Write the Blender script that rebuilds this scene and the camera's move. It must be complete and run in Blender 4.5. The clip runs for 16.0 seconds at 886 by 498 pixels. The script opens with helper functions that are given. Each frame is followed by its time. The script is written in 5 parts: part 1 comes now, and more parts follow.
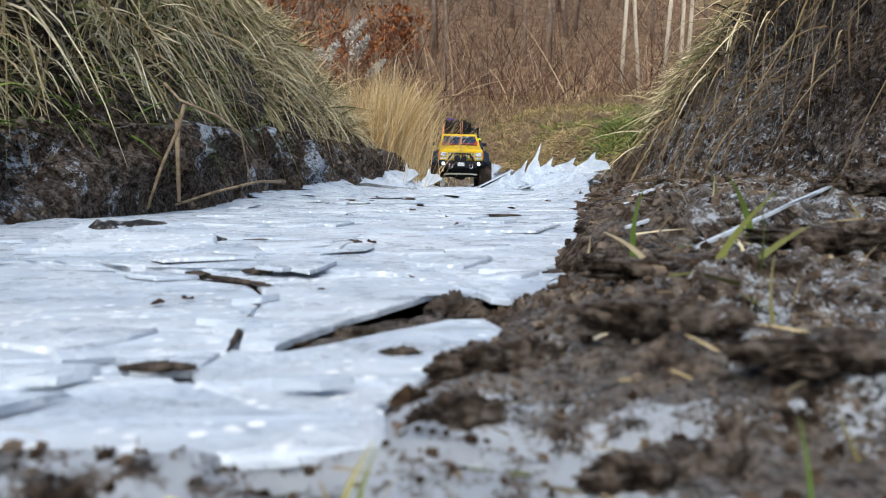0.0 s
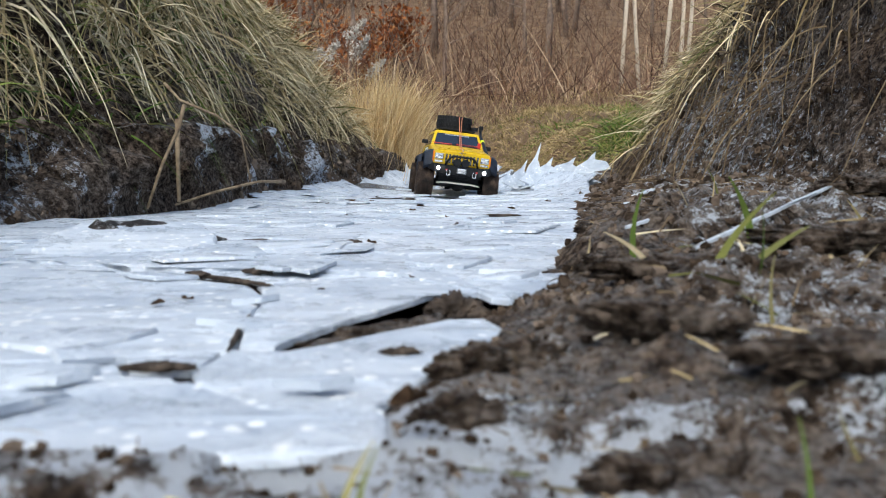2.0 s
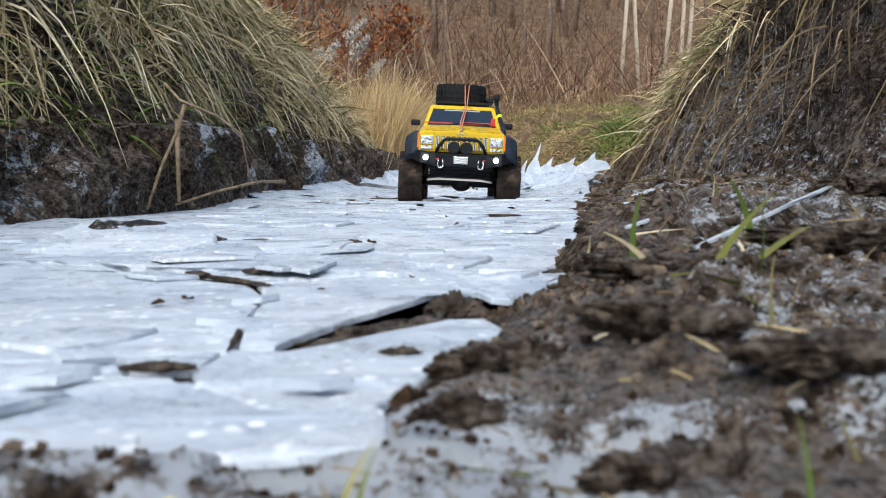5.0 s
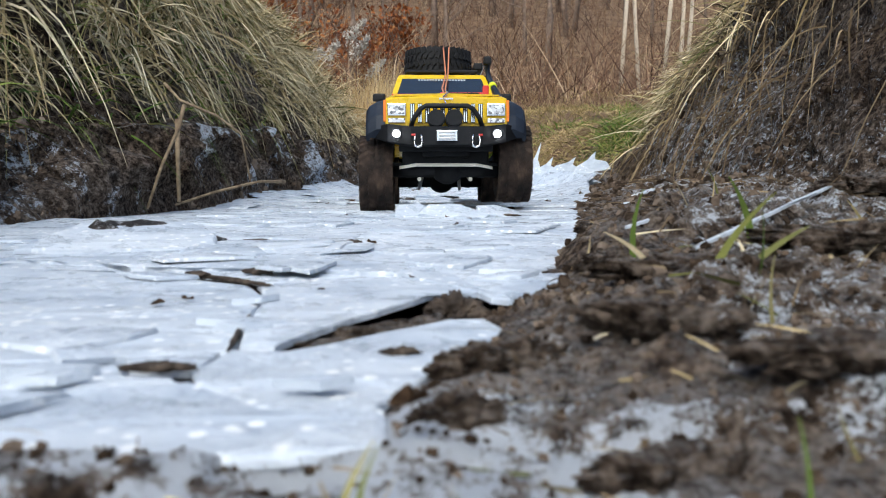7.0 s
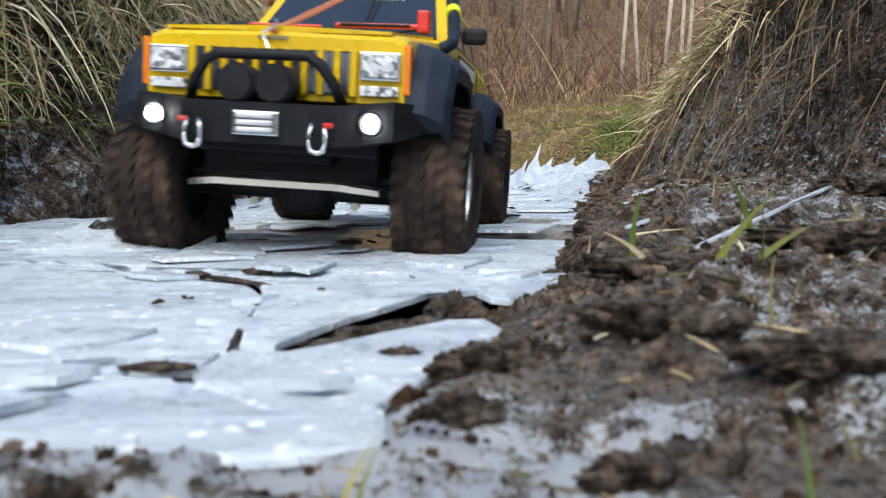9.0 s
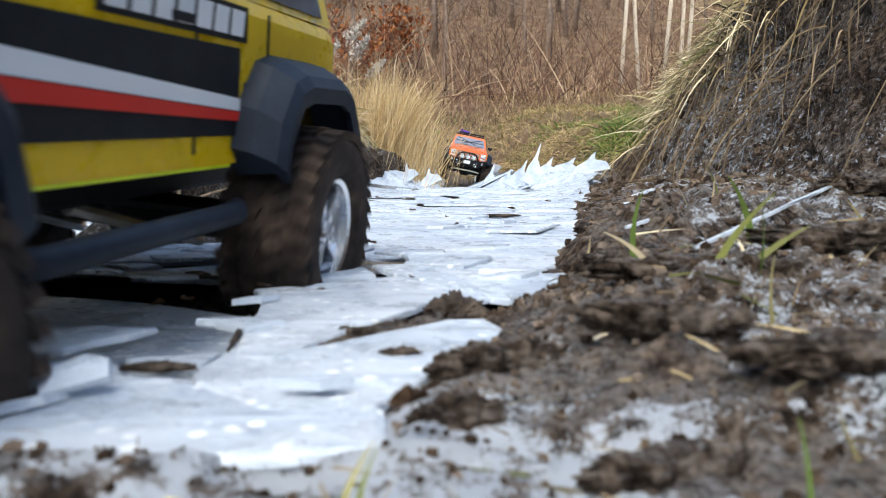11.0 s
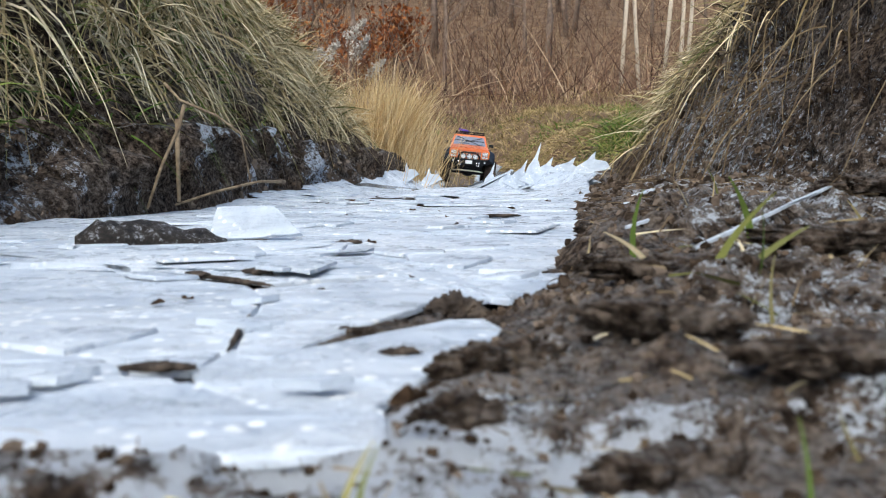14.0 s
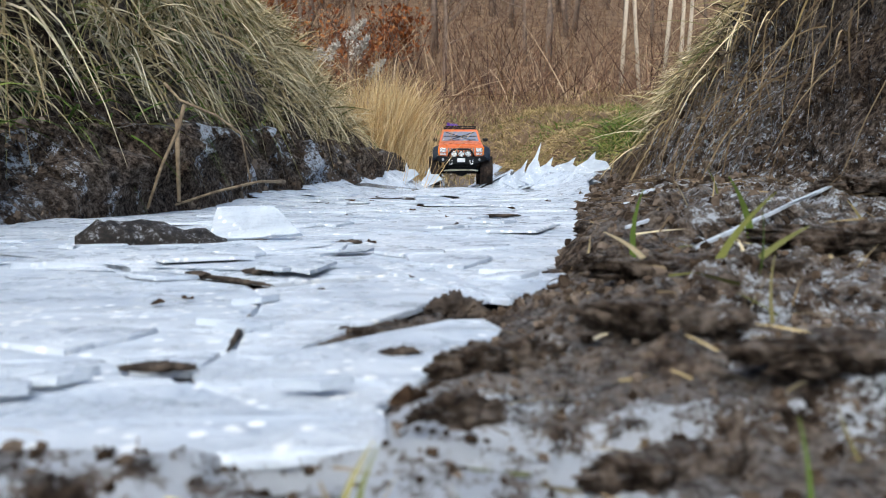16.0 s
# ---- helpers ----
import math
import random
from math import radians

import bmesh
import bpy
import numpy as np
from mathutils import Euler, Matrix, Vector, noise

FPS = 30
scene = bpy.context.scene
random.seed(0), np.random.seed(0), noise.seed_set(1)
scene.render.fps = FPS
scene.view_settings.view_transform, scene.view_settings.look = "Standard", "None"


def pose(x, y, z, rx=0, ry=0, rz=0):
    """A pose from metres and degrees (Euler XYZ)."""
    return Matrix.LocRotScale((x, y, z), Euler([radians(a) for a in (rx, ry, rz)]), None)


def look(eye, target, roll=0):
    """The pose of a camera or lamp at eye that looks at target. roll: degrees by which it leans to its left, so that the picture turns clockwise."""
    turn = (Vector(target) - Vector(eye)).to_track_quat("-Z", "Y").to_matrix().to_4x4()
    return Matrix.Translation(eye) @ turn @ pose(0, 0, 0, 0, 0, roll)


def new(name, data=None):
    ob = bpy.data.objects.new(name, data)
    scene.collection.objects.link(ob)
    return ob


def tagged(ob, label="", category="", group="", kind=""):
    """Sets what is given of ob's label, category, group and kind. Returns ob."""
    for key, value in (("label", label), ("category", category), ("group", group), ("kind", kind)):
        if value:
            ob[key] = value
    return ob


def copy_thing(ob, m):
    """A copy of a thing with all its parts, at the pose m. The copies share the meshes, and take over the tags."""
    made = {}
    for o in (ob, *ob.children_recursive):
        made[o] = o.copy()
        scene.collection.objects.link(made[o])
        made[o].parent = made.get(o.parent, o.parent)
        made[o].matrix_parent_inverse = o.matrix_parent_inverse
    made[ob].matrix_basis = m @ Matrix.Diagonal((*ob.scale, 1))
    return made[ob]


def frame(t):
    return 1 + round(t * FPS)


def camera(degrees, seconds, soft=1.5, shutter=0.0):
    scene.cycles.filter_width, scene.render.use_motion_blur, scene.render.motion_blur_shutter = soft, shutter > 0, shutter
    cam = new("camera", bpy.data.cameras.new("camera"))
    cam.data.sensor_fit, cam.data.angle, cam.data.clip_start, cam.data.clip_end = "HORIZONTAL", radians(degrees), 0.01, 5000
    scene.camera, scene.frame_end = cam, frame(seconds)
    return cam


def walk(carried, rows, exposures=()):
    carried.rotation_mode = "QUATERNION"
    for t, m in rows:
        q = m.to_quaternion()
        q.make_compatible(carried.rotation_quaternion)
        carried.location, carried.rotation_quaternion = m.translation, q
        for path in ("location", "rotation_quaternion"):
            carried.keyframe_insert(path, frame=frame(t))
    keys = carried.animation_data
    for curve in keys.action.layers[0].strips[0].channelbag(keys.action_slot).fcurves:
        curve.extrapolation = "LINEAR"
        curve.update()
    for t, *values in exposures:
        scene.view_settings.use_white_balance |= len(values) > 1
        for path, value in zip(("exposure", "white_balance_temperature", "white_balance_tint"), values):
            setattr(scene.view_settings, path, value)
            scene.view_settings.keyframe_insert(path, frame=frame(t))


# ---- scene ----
# The camera rests close above the mud and looks along the frozen ditch.
EYE = (0.0, 0.0, 0.063)
cam = camera(60, 16.0, soft=1.0, shutter=0.5)
cam.data.dof.use_dof = True
cam.data.dof.focus_distance = 1.25
cam.data.dof.aperture_fstop = 18.0
walk(cam, [(0.0, pose(*EYE, 84.28, 0, 0)), (16.0, pose(*EYE, 84.28, 0, 0))], exposures=[(0.0, 0.63, 6150, 3), (9.2, 0.66, 6150, 3), (11.3, 1.06, 6150, 3), (12.0, 1.13, 6150, 3), (12.5, 1.03, 6150, 3), (13.1, 0.77, 6150, 3), (16.0, 0.67, 6150, 3)])

# Dull winter daylight: a bright open sky and a low, soft sun.
world = bpy.data.worlds.new("world")
scene.world = world
world.use_nodes = True
wn = world.node_tree.nodes
sky = wn.new("ShaderNodeTexSky")
sky.sky_type, sky.sun_disc = "NISHITA", False
SUN_UP, SUN_TURN = 54, 200
sky.sun_elevation, sky.sun_rotation = radians(SUN_UP), radians(SUN_TURN)
sky.air_density, sky.dust_density = 1.0, 3.0
world.node_tree.links.new(sky.outputs[0], wn["Background"].inputs[0])
wn["Background"].inputs[1].default_value = 0.15
sun = new("sun", bpy.data.lights.new("sun", "SUN"))
sun.data.energy, sun.data.angle, sun.data.color = 1.1, radians(45), (1.0, 0.96, 0.9)
_a, _e = radians(SUN_TURN), radians(SUN_UP)
sun.matrix_world = look((math.sin(_a) * math.cos(_e) * 9, math.cos(_a) * math.cos(_e) * 9, math.sin(_e) * 9), (0, 0, 0))


# ---- materials ----
def material(name, base=(0.5, 0.5, 0.5), rough=0.7, metal=0.0, emit=None, strength=0.0, spec=0.5):
    m = bpy.data.materials.new(name)
    m.use_nodes = True
    b = m.node_tree.nodes["Principled BSDF"]
    b.inputs["Base Color"].default_value = (*base, 1)
    b.inputs["Roughness"].default_value = rough
    b.inputs["Metallic"].default_value = metal
    b.inputs["Specular IOR Level"].default_value = spec
    if emit:
        b.inputs["Emission Color"].default_value = (*emit, 1)
        b.inputs["Emission Strength"].default_value = strength
    return m


def node(m, kind, **values):
    n = m.node_tree.nodes.new(kind)
    for key, value in values.items():
        n.inputs[key.replace("_", " ")].default_value = value
    return n


def wire(m, a, b):
    m.node_tree.links.new(a, b)


def shader(m):
    return m.node_tree.nodes["Principled BSDF"]


def ramp(m, source, stops):
    r = m.node_tree.nodes.new("ShaderNodeValToRGB")
    wire(m, source, r.inputs[0])
    while len(r.color_ramp.elements) < len(stops):
        r.color_ramp.elements.new(0.5)
    for e, (at, c) in zip(r.color_ramp.elements, stops):
        e.position, e.color = at, (*c, 1)
    return r.outputs[0]


def mix(m, factor, a, b):
    n = m.node_tree.nodes.new("ShaderNodeMix")
    n.data_type = "RGBA"
    for socket, value in ((n.inputs[0], factor), (n.inputs[6], a), (n.inputs[7], b)):
        if isinstance(value, bpy.types.NodeSocket):
            wire(m, value, socket)
        elif isinstance(value, tuple):
            socket.default_value = (*value, 1)
        else:
            socket.default_value = value
    return n.outputs[2]


def place_of(m):
    return m.node_tree.nodes.new("ShaderNodeTexCoord").outputs["Object"]


def grain(m, scale, detail=6.0, rough=0.6):
    n = node(m, "ShaderNodeTexNoise", Scale=scale, Detail=detail, Roughness=rough)
    wire(m, place_of(m), n.inputs["Vector"])
    return n.outputs["Fac"]


def bump(m, source, strength, distance):
    n = node(m, "ShaderNodeBump", Strength=strength, Distance=distance)
    wire(m, source, n.inputs["Height"])
    last = shader(m).inputs["Normal"]
    if last.is_linked:
        wire(m, last.links[0].from_socket, n.inputs["Normal"])
    wire(m, n.outputs[0], last)


def soil_material():
    """Dark frozen soil, lighter where it is dry, with hoar frost in the hollows that lie open; shade is painted into
    its fine dents.
    """
    m = material("soil", rough=0.9, spec=0.1)
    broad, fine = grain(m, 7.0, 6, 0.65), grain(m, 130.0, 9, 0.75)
    # near-black low stops paint shade into the hollows that fine bumps below
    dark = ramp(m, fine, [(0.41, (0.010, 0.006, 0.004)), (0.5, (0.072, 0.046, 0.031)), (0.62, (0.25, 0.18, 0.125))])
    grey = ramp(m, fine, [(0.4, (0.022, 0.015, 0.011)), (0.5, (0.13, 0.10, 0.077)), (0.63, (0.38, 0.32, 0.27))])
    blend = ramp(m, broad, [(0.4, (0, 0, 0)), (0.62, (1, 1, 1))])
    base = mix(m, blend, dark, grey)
    frost_map = m.node_tree.nodes.new("ShaderNodeAttribute")
    frost_map.attribute_name = "frost"
    times = m.node_tree.nodes.new("ShaderNodeMath")
    times.operation = "MULTIPLY_ADD"
    wire(m, frost_map.outputs["Fac"], times.inputs[0])
    times.inputs[1].default_value = 0.3
    wire(m, grain(m, 95.0, 10, 0.75), times.inputs[2])
    sugar = m.node_tree.nodes.new("ShaderNodeMath")
    sugar.operation = "MULTIPLY_ADD"
    wire(m, grain(m, 620.0, 4, 0.7), sugar.inputs[0])
    sugar.inputs[1].default_value = 0.5
    wire(m, times.outputs[0], sugar.inputs[2])
    rime = ramp(m, sugar.outputs[0], [(0.92, (0, 0, 0)), (1.06, (0.95, 0.95, 0.95))])
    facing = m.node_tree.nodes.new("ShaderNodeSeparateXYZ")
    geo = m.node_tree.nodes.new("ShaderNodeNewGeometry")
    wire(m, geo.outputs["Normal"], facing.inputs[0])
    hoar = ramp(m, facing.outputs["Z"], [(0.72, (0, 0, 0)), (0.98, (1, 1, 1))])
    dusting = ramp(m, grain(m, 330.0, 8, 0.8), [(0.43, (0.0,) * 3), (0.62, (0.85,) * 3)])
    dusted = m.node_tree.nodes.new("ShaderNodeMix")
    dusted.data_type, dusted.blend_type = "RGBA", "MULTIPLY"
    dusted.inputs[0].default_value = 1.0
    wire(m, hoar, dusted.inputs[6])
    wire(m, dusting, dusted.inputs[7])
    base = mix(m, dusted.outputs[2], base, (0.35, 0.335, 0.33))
    litter_map = m.node_tree.nodes.new("ShaderNodeAttribute")
    litter_map.attribute_name = "litter"
    litter = ramp(m, grain(m, 3.0, 9, 0.75), [(0.3, (0.08, 0.05, 0.032)), (0.5, (0.2, 0.125, 0.075)), (0.7, (0.36, 0.25, 0.15))])
    base = mix(m, litter_map.outputs["Fac"], base, litter)
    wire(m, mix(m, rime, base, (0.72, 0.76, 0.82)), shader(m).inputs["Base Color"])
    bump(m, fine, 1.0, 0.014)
    bump(m, grain(m, 420.0, 7, 0.75), 0.9, 0.0028)
    return m


def ice_material(name, low, high):
    """Milky ice: pale clouds, clusters of white air bubbles, scratches, a wet gloss broken by frost."""
    m = material(name, rough=0.25)
    cloud = grain(m, 9.0, 7, 0.65)
    lines = node(m, "ShaderNodeTexNoise", Scale=1.0, Detail=7.0, Roughness=0.7, Distortion=0.8)
    stretch = node(m, "ShaderNodeMapping", Scale=(6.0, 60.0, 20.0), Rotation=(0.0, 0.0, 0.35))
    wire(m, place_of(m), stretch.inputs["Vector"])
    wire(m, stretch.outputs[0], lines.inputs["Vector"])
    tint = ramp(m, cloud, [(0.36, low), (0.48, tuple((a + 2 * b) / 3 for a, b in zip(low, high))), (0.6, high)])
    tint = mix(m, ramp(m, lines.outputs["Fac"], [(0.36, (0.45,) * 3), (0.52, (0, 0, 0))]), tint, tuple(0.85 * c for c in low))
    info = m.node_tree.nodes.new("ShaderNodeObjectInfo")
    tint = mix(m, ramp(m, info.outputs["Random"], [(0.1, (0.5,) * 3), (0.6, (0, 0, 0))]), tint, low)
    spots = node(m, "ShaderNodeTexVoronoi", Scale=110.0)
    wire(m, place_of(m), spots.inputs["Vector"])
    dots = ramp(m, spots.outputs["Distance"], [(0.2, (1, 1, 1)), (0.3, (0, 0, 0))])
    patch = ramp(m, grain(m, 14.0, 5, 0.7), [(0.46, (0, 0, 0)), (0.54, (1, 1, 1))])
    dirt = ramp(m, grain(m, 120.0, 8, 0.8), [(0.68, (0, 0, 0)), (0.76, (0.75,) * 3)])
    tint = mix(m, mix(m, patch, (0.0, 0.0, 0.0), dots), tint, (0.95, 0.96, 0.97))
    wire(m, mix(m, dirt, tint, (0.16, 0.14, 0.12)), shader(m).inputs["Base Color"])
    wire(m, ramp(m, grain(m, 26.0, 6, 0.7), [(0.35, (0.12,) * 3), (0.6, (0.5,) * 3)]), shader(m).inputs["Roughness"])
    shader(m).inputs["IOR"].default_value = 1.31
    bump(m, cloud, 0.6, 0.02)
    bump(m, lines.outputs["Fac"], 0.8, 0.006)
    bump(m, grain(m, 140.0, 4), 0.3, 0.0014)
    return m


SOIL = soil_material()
ICE = ice_material("ice", (0.43, 0.49, 0.575), (0.70, 0.745, 0.805))
SLUSH = material("grey_slush", rough=0.15)
wire(SLUSH, ramp(SLUSH, grain(SLUSH, 14.0, 7, 0.65), [(0.35, (0.10, 0.095, 0.09)), (0.6, (0.24, 0.25, 0.26))]), shader(SLUSH).inputs["Base Color"])
bump(SLUSH, grain(SLUSH, 60.0, 5), 0.3, 0.002)


# ---- shape helpers ----
def lattice(i, j, k):
    h = np.sin(i * 127.1 + j * 311.7 + k * 74.7) * 43758.5453
    return h - np.floor(h)


def rumple(x, y, size, layers=4, seed=0.0, gain=0.5):
    """Layered value noise in -1..1, on arrays; size is the widest lump in metres."""
    total, weight, norm = 0.0, 1.0, 0.0
    for layer in range(layers):
        u, v = x / size + 17.3 * layer, y / size - 9.1 * layer
        i, j = np.floor(u), np.floor(v)
        a, b = u - i, v - j
        a, b = a * a * (3 - 2 * a), b * b * (3 - 2 * b)
        k = seed + layer
        top = lattice(i, j, k) * (1 - a) + lattice(i + 1, j, k) * a
        low = lattice(i, j + 1, k) * (1 - a) + lattice(i + 1, j + 1, k) * a
        total = total + weight * ((top * (1 - b) + low * b) * 2 - 1)
        norm += weight
        weight *= gain
        size *= 0.5
    return total / norm


def step(a, b, v):
    t = np.clip((v - a) / (b - a), 0, 1)
    return t * t * (3 - 2 * t)


def mesh_of(name, verts, faces, mat, smooth=False):
    me = bpy.data.meshes.new(name)
    me.from_pydata([tuple(map(float, v)) for v in verts], [], faces)
    me.materials.append(mat)
    if smooth:
        me.polygons.foreach_set("use_smooth", [True] * len(me.polygons))
    return me


def part(name, bm, mat, parent=None, label="", smooth=False, m=None):
    """Links a bmesh as one mesh object under a thing or a part."""
    me = bpy.data.meshes.new(name)
    bm.to_mesh(me)
    bm.free()
    me.materials.append(mat)
    if smooth:
        me.polygons.foreach_set("use_smooth", [True] * len(me.polygons))
    ob = new(name, me)
    if parent:
        ob.parent = parent
    if m is not None:
        ob.matrix_basis = m
    if label:
        tagged(ob, label)
    return ob


# ---- the ground: a ditch between two banks, a rising path, a wooded hillside ----
def left_foot(y):
    return np.interp(y, [-2, 0, 0.5, 0.81, 1.31, 1.89, 2.5, 3.3, 4.5, 6, 12], [-0.8, -0.62, -0.5, -0.467, -0.40, -0.42, -0.34, -0.13, -0.12, -0.12, -0.6])


def right_foot(y):
    return np.interp(y, [-1, 0, 0.13, 0.155, 0.163, 0.169, 0.21, 0.236, 0.268, 0.316, 0.36, 0.42, 0.68, 1.2, 1.9, 2.5, 2.8, 3.3, 4.5, 6, 12],
                     [-0.3, -0.25, -0.2, -0.12, -0.055, -0.013, -0.012, 0.0, 0.015, 0.024, 0.032, 0.054, 0.123, 0.22, 0.33, 0.5, 0.42, 0.27, 0.26, 0.35, 0.8])


def path_rise(y):
    return 0.15 * np.maximum(y - 3.9, 0) * step(3.7, 5.0, y) * (1 - step(7, 16, y)) + 1.15 * step(7, 16, y)


def left_face(y):
    return np.interp(y, [0, 0.8, 1.2, 2.0, 2.8, 4, 5], [0.10, 0.105, 0.135, 0.165, 0.15, 0.1, 0.05])


def ground_height(x, y):
    bed = -0.024 + path_rise(y) - 0.009 * step(-0.36, -0.28, x) * (1 - step(-0.11, -0.08, x)) * step(0.17, 0.24, y) * (1 - step(0.46, 0.52, y))
    sl, sr = left_foot(y) - x, x - right_foot(y) + 0.03 * rumple(x, y, 0.06, 3, 71.0) * step(0.2, 0.5, y)
    high_l = np.interp(y, [0, 2.2, 2.6, 3.2, 4.5, 7], [0.6, 0.6, 0.5, 0.22, 0.22, 0.12])
    mud_l = 0.024 + left_face(y)
    left = mud_l * step(-0.015, 0.06, sl) + (high_l - mud_l) * step(0.08, 0.21, sl) + 0.05 * np.maximum(sl - 0.3, 0) * (1 - step(3, 8, sl))
    foot_w = np.interp(y, [0, 0.87, 1.5, 1.9, 2.5, 2.8], [0.42, 0.47, 0.5, 0.5, 0.56, 0.56])
    high_r = np.interp(y, [0, 1.5, 1.83, 2.35, 2.7, 2.85], [0.48, 0.42, 0.33, 0.24, 0.06, 0.0])
    slope = np.interp(y, [0.0, 0.3, 0.6, 1.5, 2.3, 2.8], [0.05, 0.06, 0.12, 0.17, 0.25, 0.3])
    right = 0.022 * step(-0.03, -0.006, sr) + 0.006 * step(-0.004, 0.008, sr) * step(0.16, 0.2, y) + slope * np.clip(np.minimum(sr, x + 0.012), 0, 0.45) * (1 - step(2.7, 3.1, y))
    right = right + high_r * step(0.0, 0.16, x - foot_w)
    right = right + step(2.6, 3.1, y) * 0.26 * step(0.0, 0.42, sr) * (1 - step(5, 9, y))
    right = right + 0.0065 * (1 - step(0.158, 0.172, y + 0.012 * rumple(x, y, 0.02, 3, 44.0))) * step(-0.3, -0.2, x) * (1 - step(0.0, 0.03, x)) * step(0.0, 0.05, y)
    hill = np.maximum(np.hypot(x * 0.5, y) - 13.5, 0)
    z = bed + left + right + 0.36 * hill * (1 - step(20, 60, hill) * 0.4) * step(6, 15, y)
    along = np.clip(((x + 0.052) * 0.07 + (y - 0.268) * 0.078) / 0.010984, 0, 1)
    off = np.hypot(x + 0.052 - 0.07 * along, y - 0.268 - 0.078 * along)
    z = z + (0.022 + 0.006 * along) * np.exp(-(off / 0.017) ** 2) * (1 - step(-0.045, -0.015, sr))
    mud = np.clip(step(-0.01, 0.03, sl) + step(-0.01, 0.03, sr), 0, 1)
    near = 1 - step(3, 7, y)
    z = z + mud * near * (0.3 + 0.7 * step(0.35, 0.8, y + 0.6 * np.maximum(x, 0))) * (0.018 * rumple(x, y, 0.11, 5, 3.0, 0.6) + 0.012 * np.abs(rumple(x, y, 0.05, 4, 9.0, 0.6)))
    z = z + mud * (1 - step(0.6, 1.2, y)) * (0.3 + 0.35 * step(0.165, 0.19, y + 0.35 * np.maximum(x, 0)) + 0.35 * step(0.35, 0.6, y)) * (0.012 * rumple(x, y, 0.032, 5, 21.0, 0.7) + 0.006 * np.abs(rumple(x, y, 0.012, 3, 81.0, 0.6)) + 0.013 * step(0.0, 0.3, rumple(x, y, 0.06, 4, 13.0)) * step(0.02, 0.08, sr) * step(0.14, 0.2, y))
    wob = 0.03 * rumple(x, y, 0.08, 3, 61.0)
    ledge = step(0.0, 0.01, y - 0.165 - 0.25 * x + wob) + step(0.0, 0.012, y - 0.25 - 0.4 * x + wob) + step(0.0, 0.014, y - 0.36 - 0.6 * x - wob)
    z = z + 0.0065 * (ledge - 1.2) * step(0.0, 0.05, sr) * (1 - step(0.5, 1.0, y)) * step(-0.02, 0.02, y - 0.11)
    z = z + (1 - mud) * near * 0.006 * rumple(x, y, 0.08, 4, 5.0)
    z = z + step(8, 14, np.hypot(x, y)) * 0.5 * rumple(x, y, 4.0, 4, 2.0)
    return z


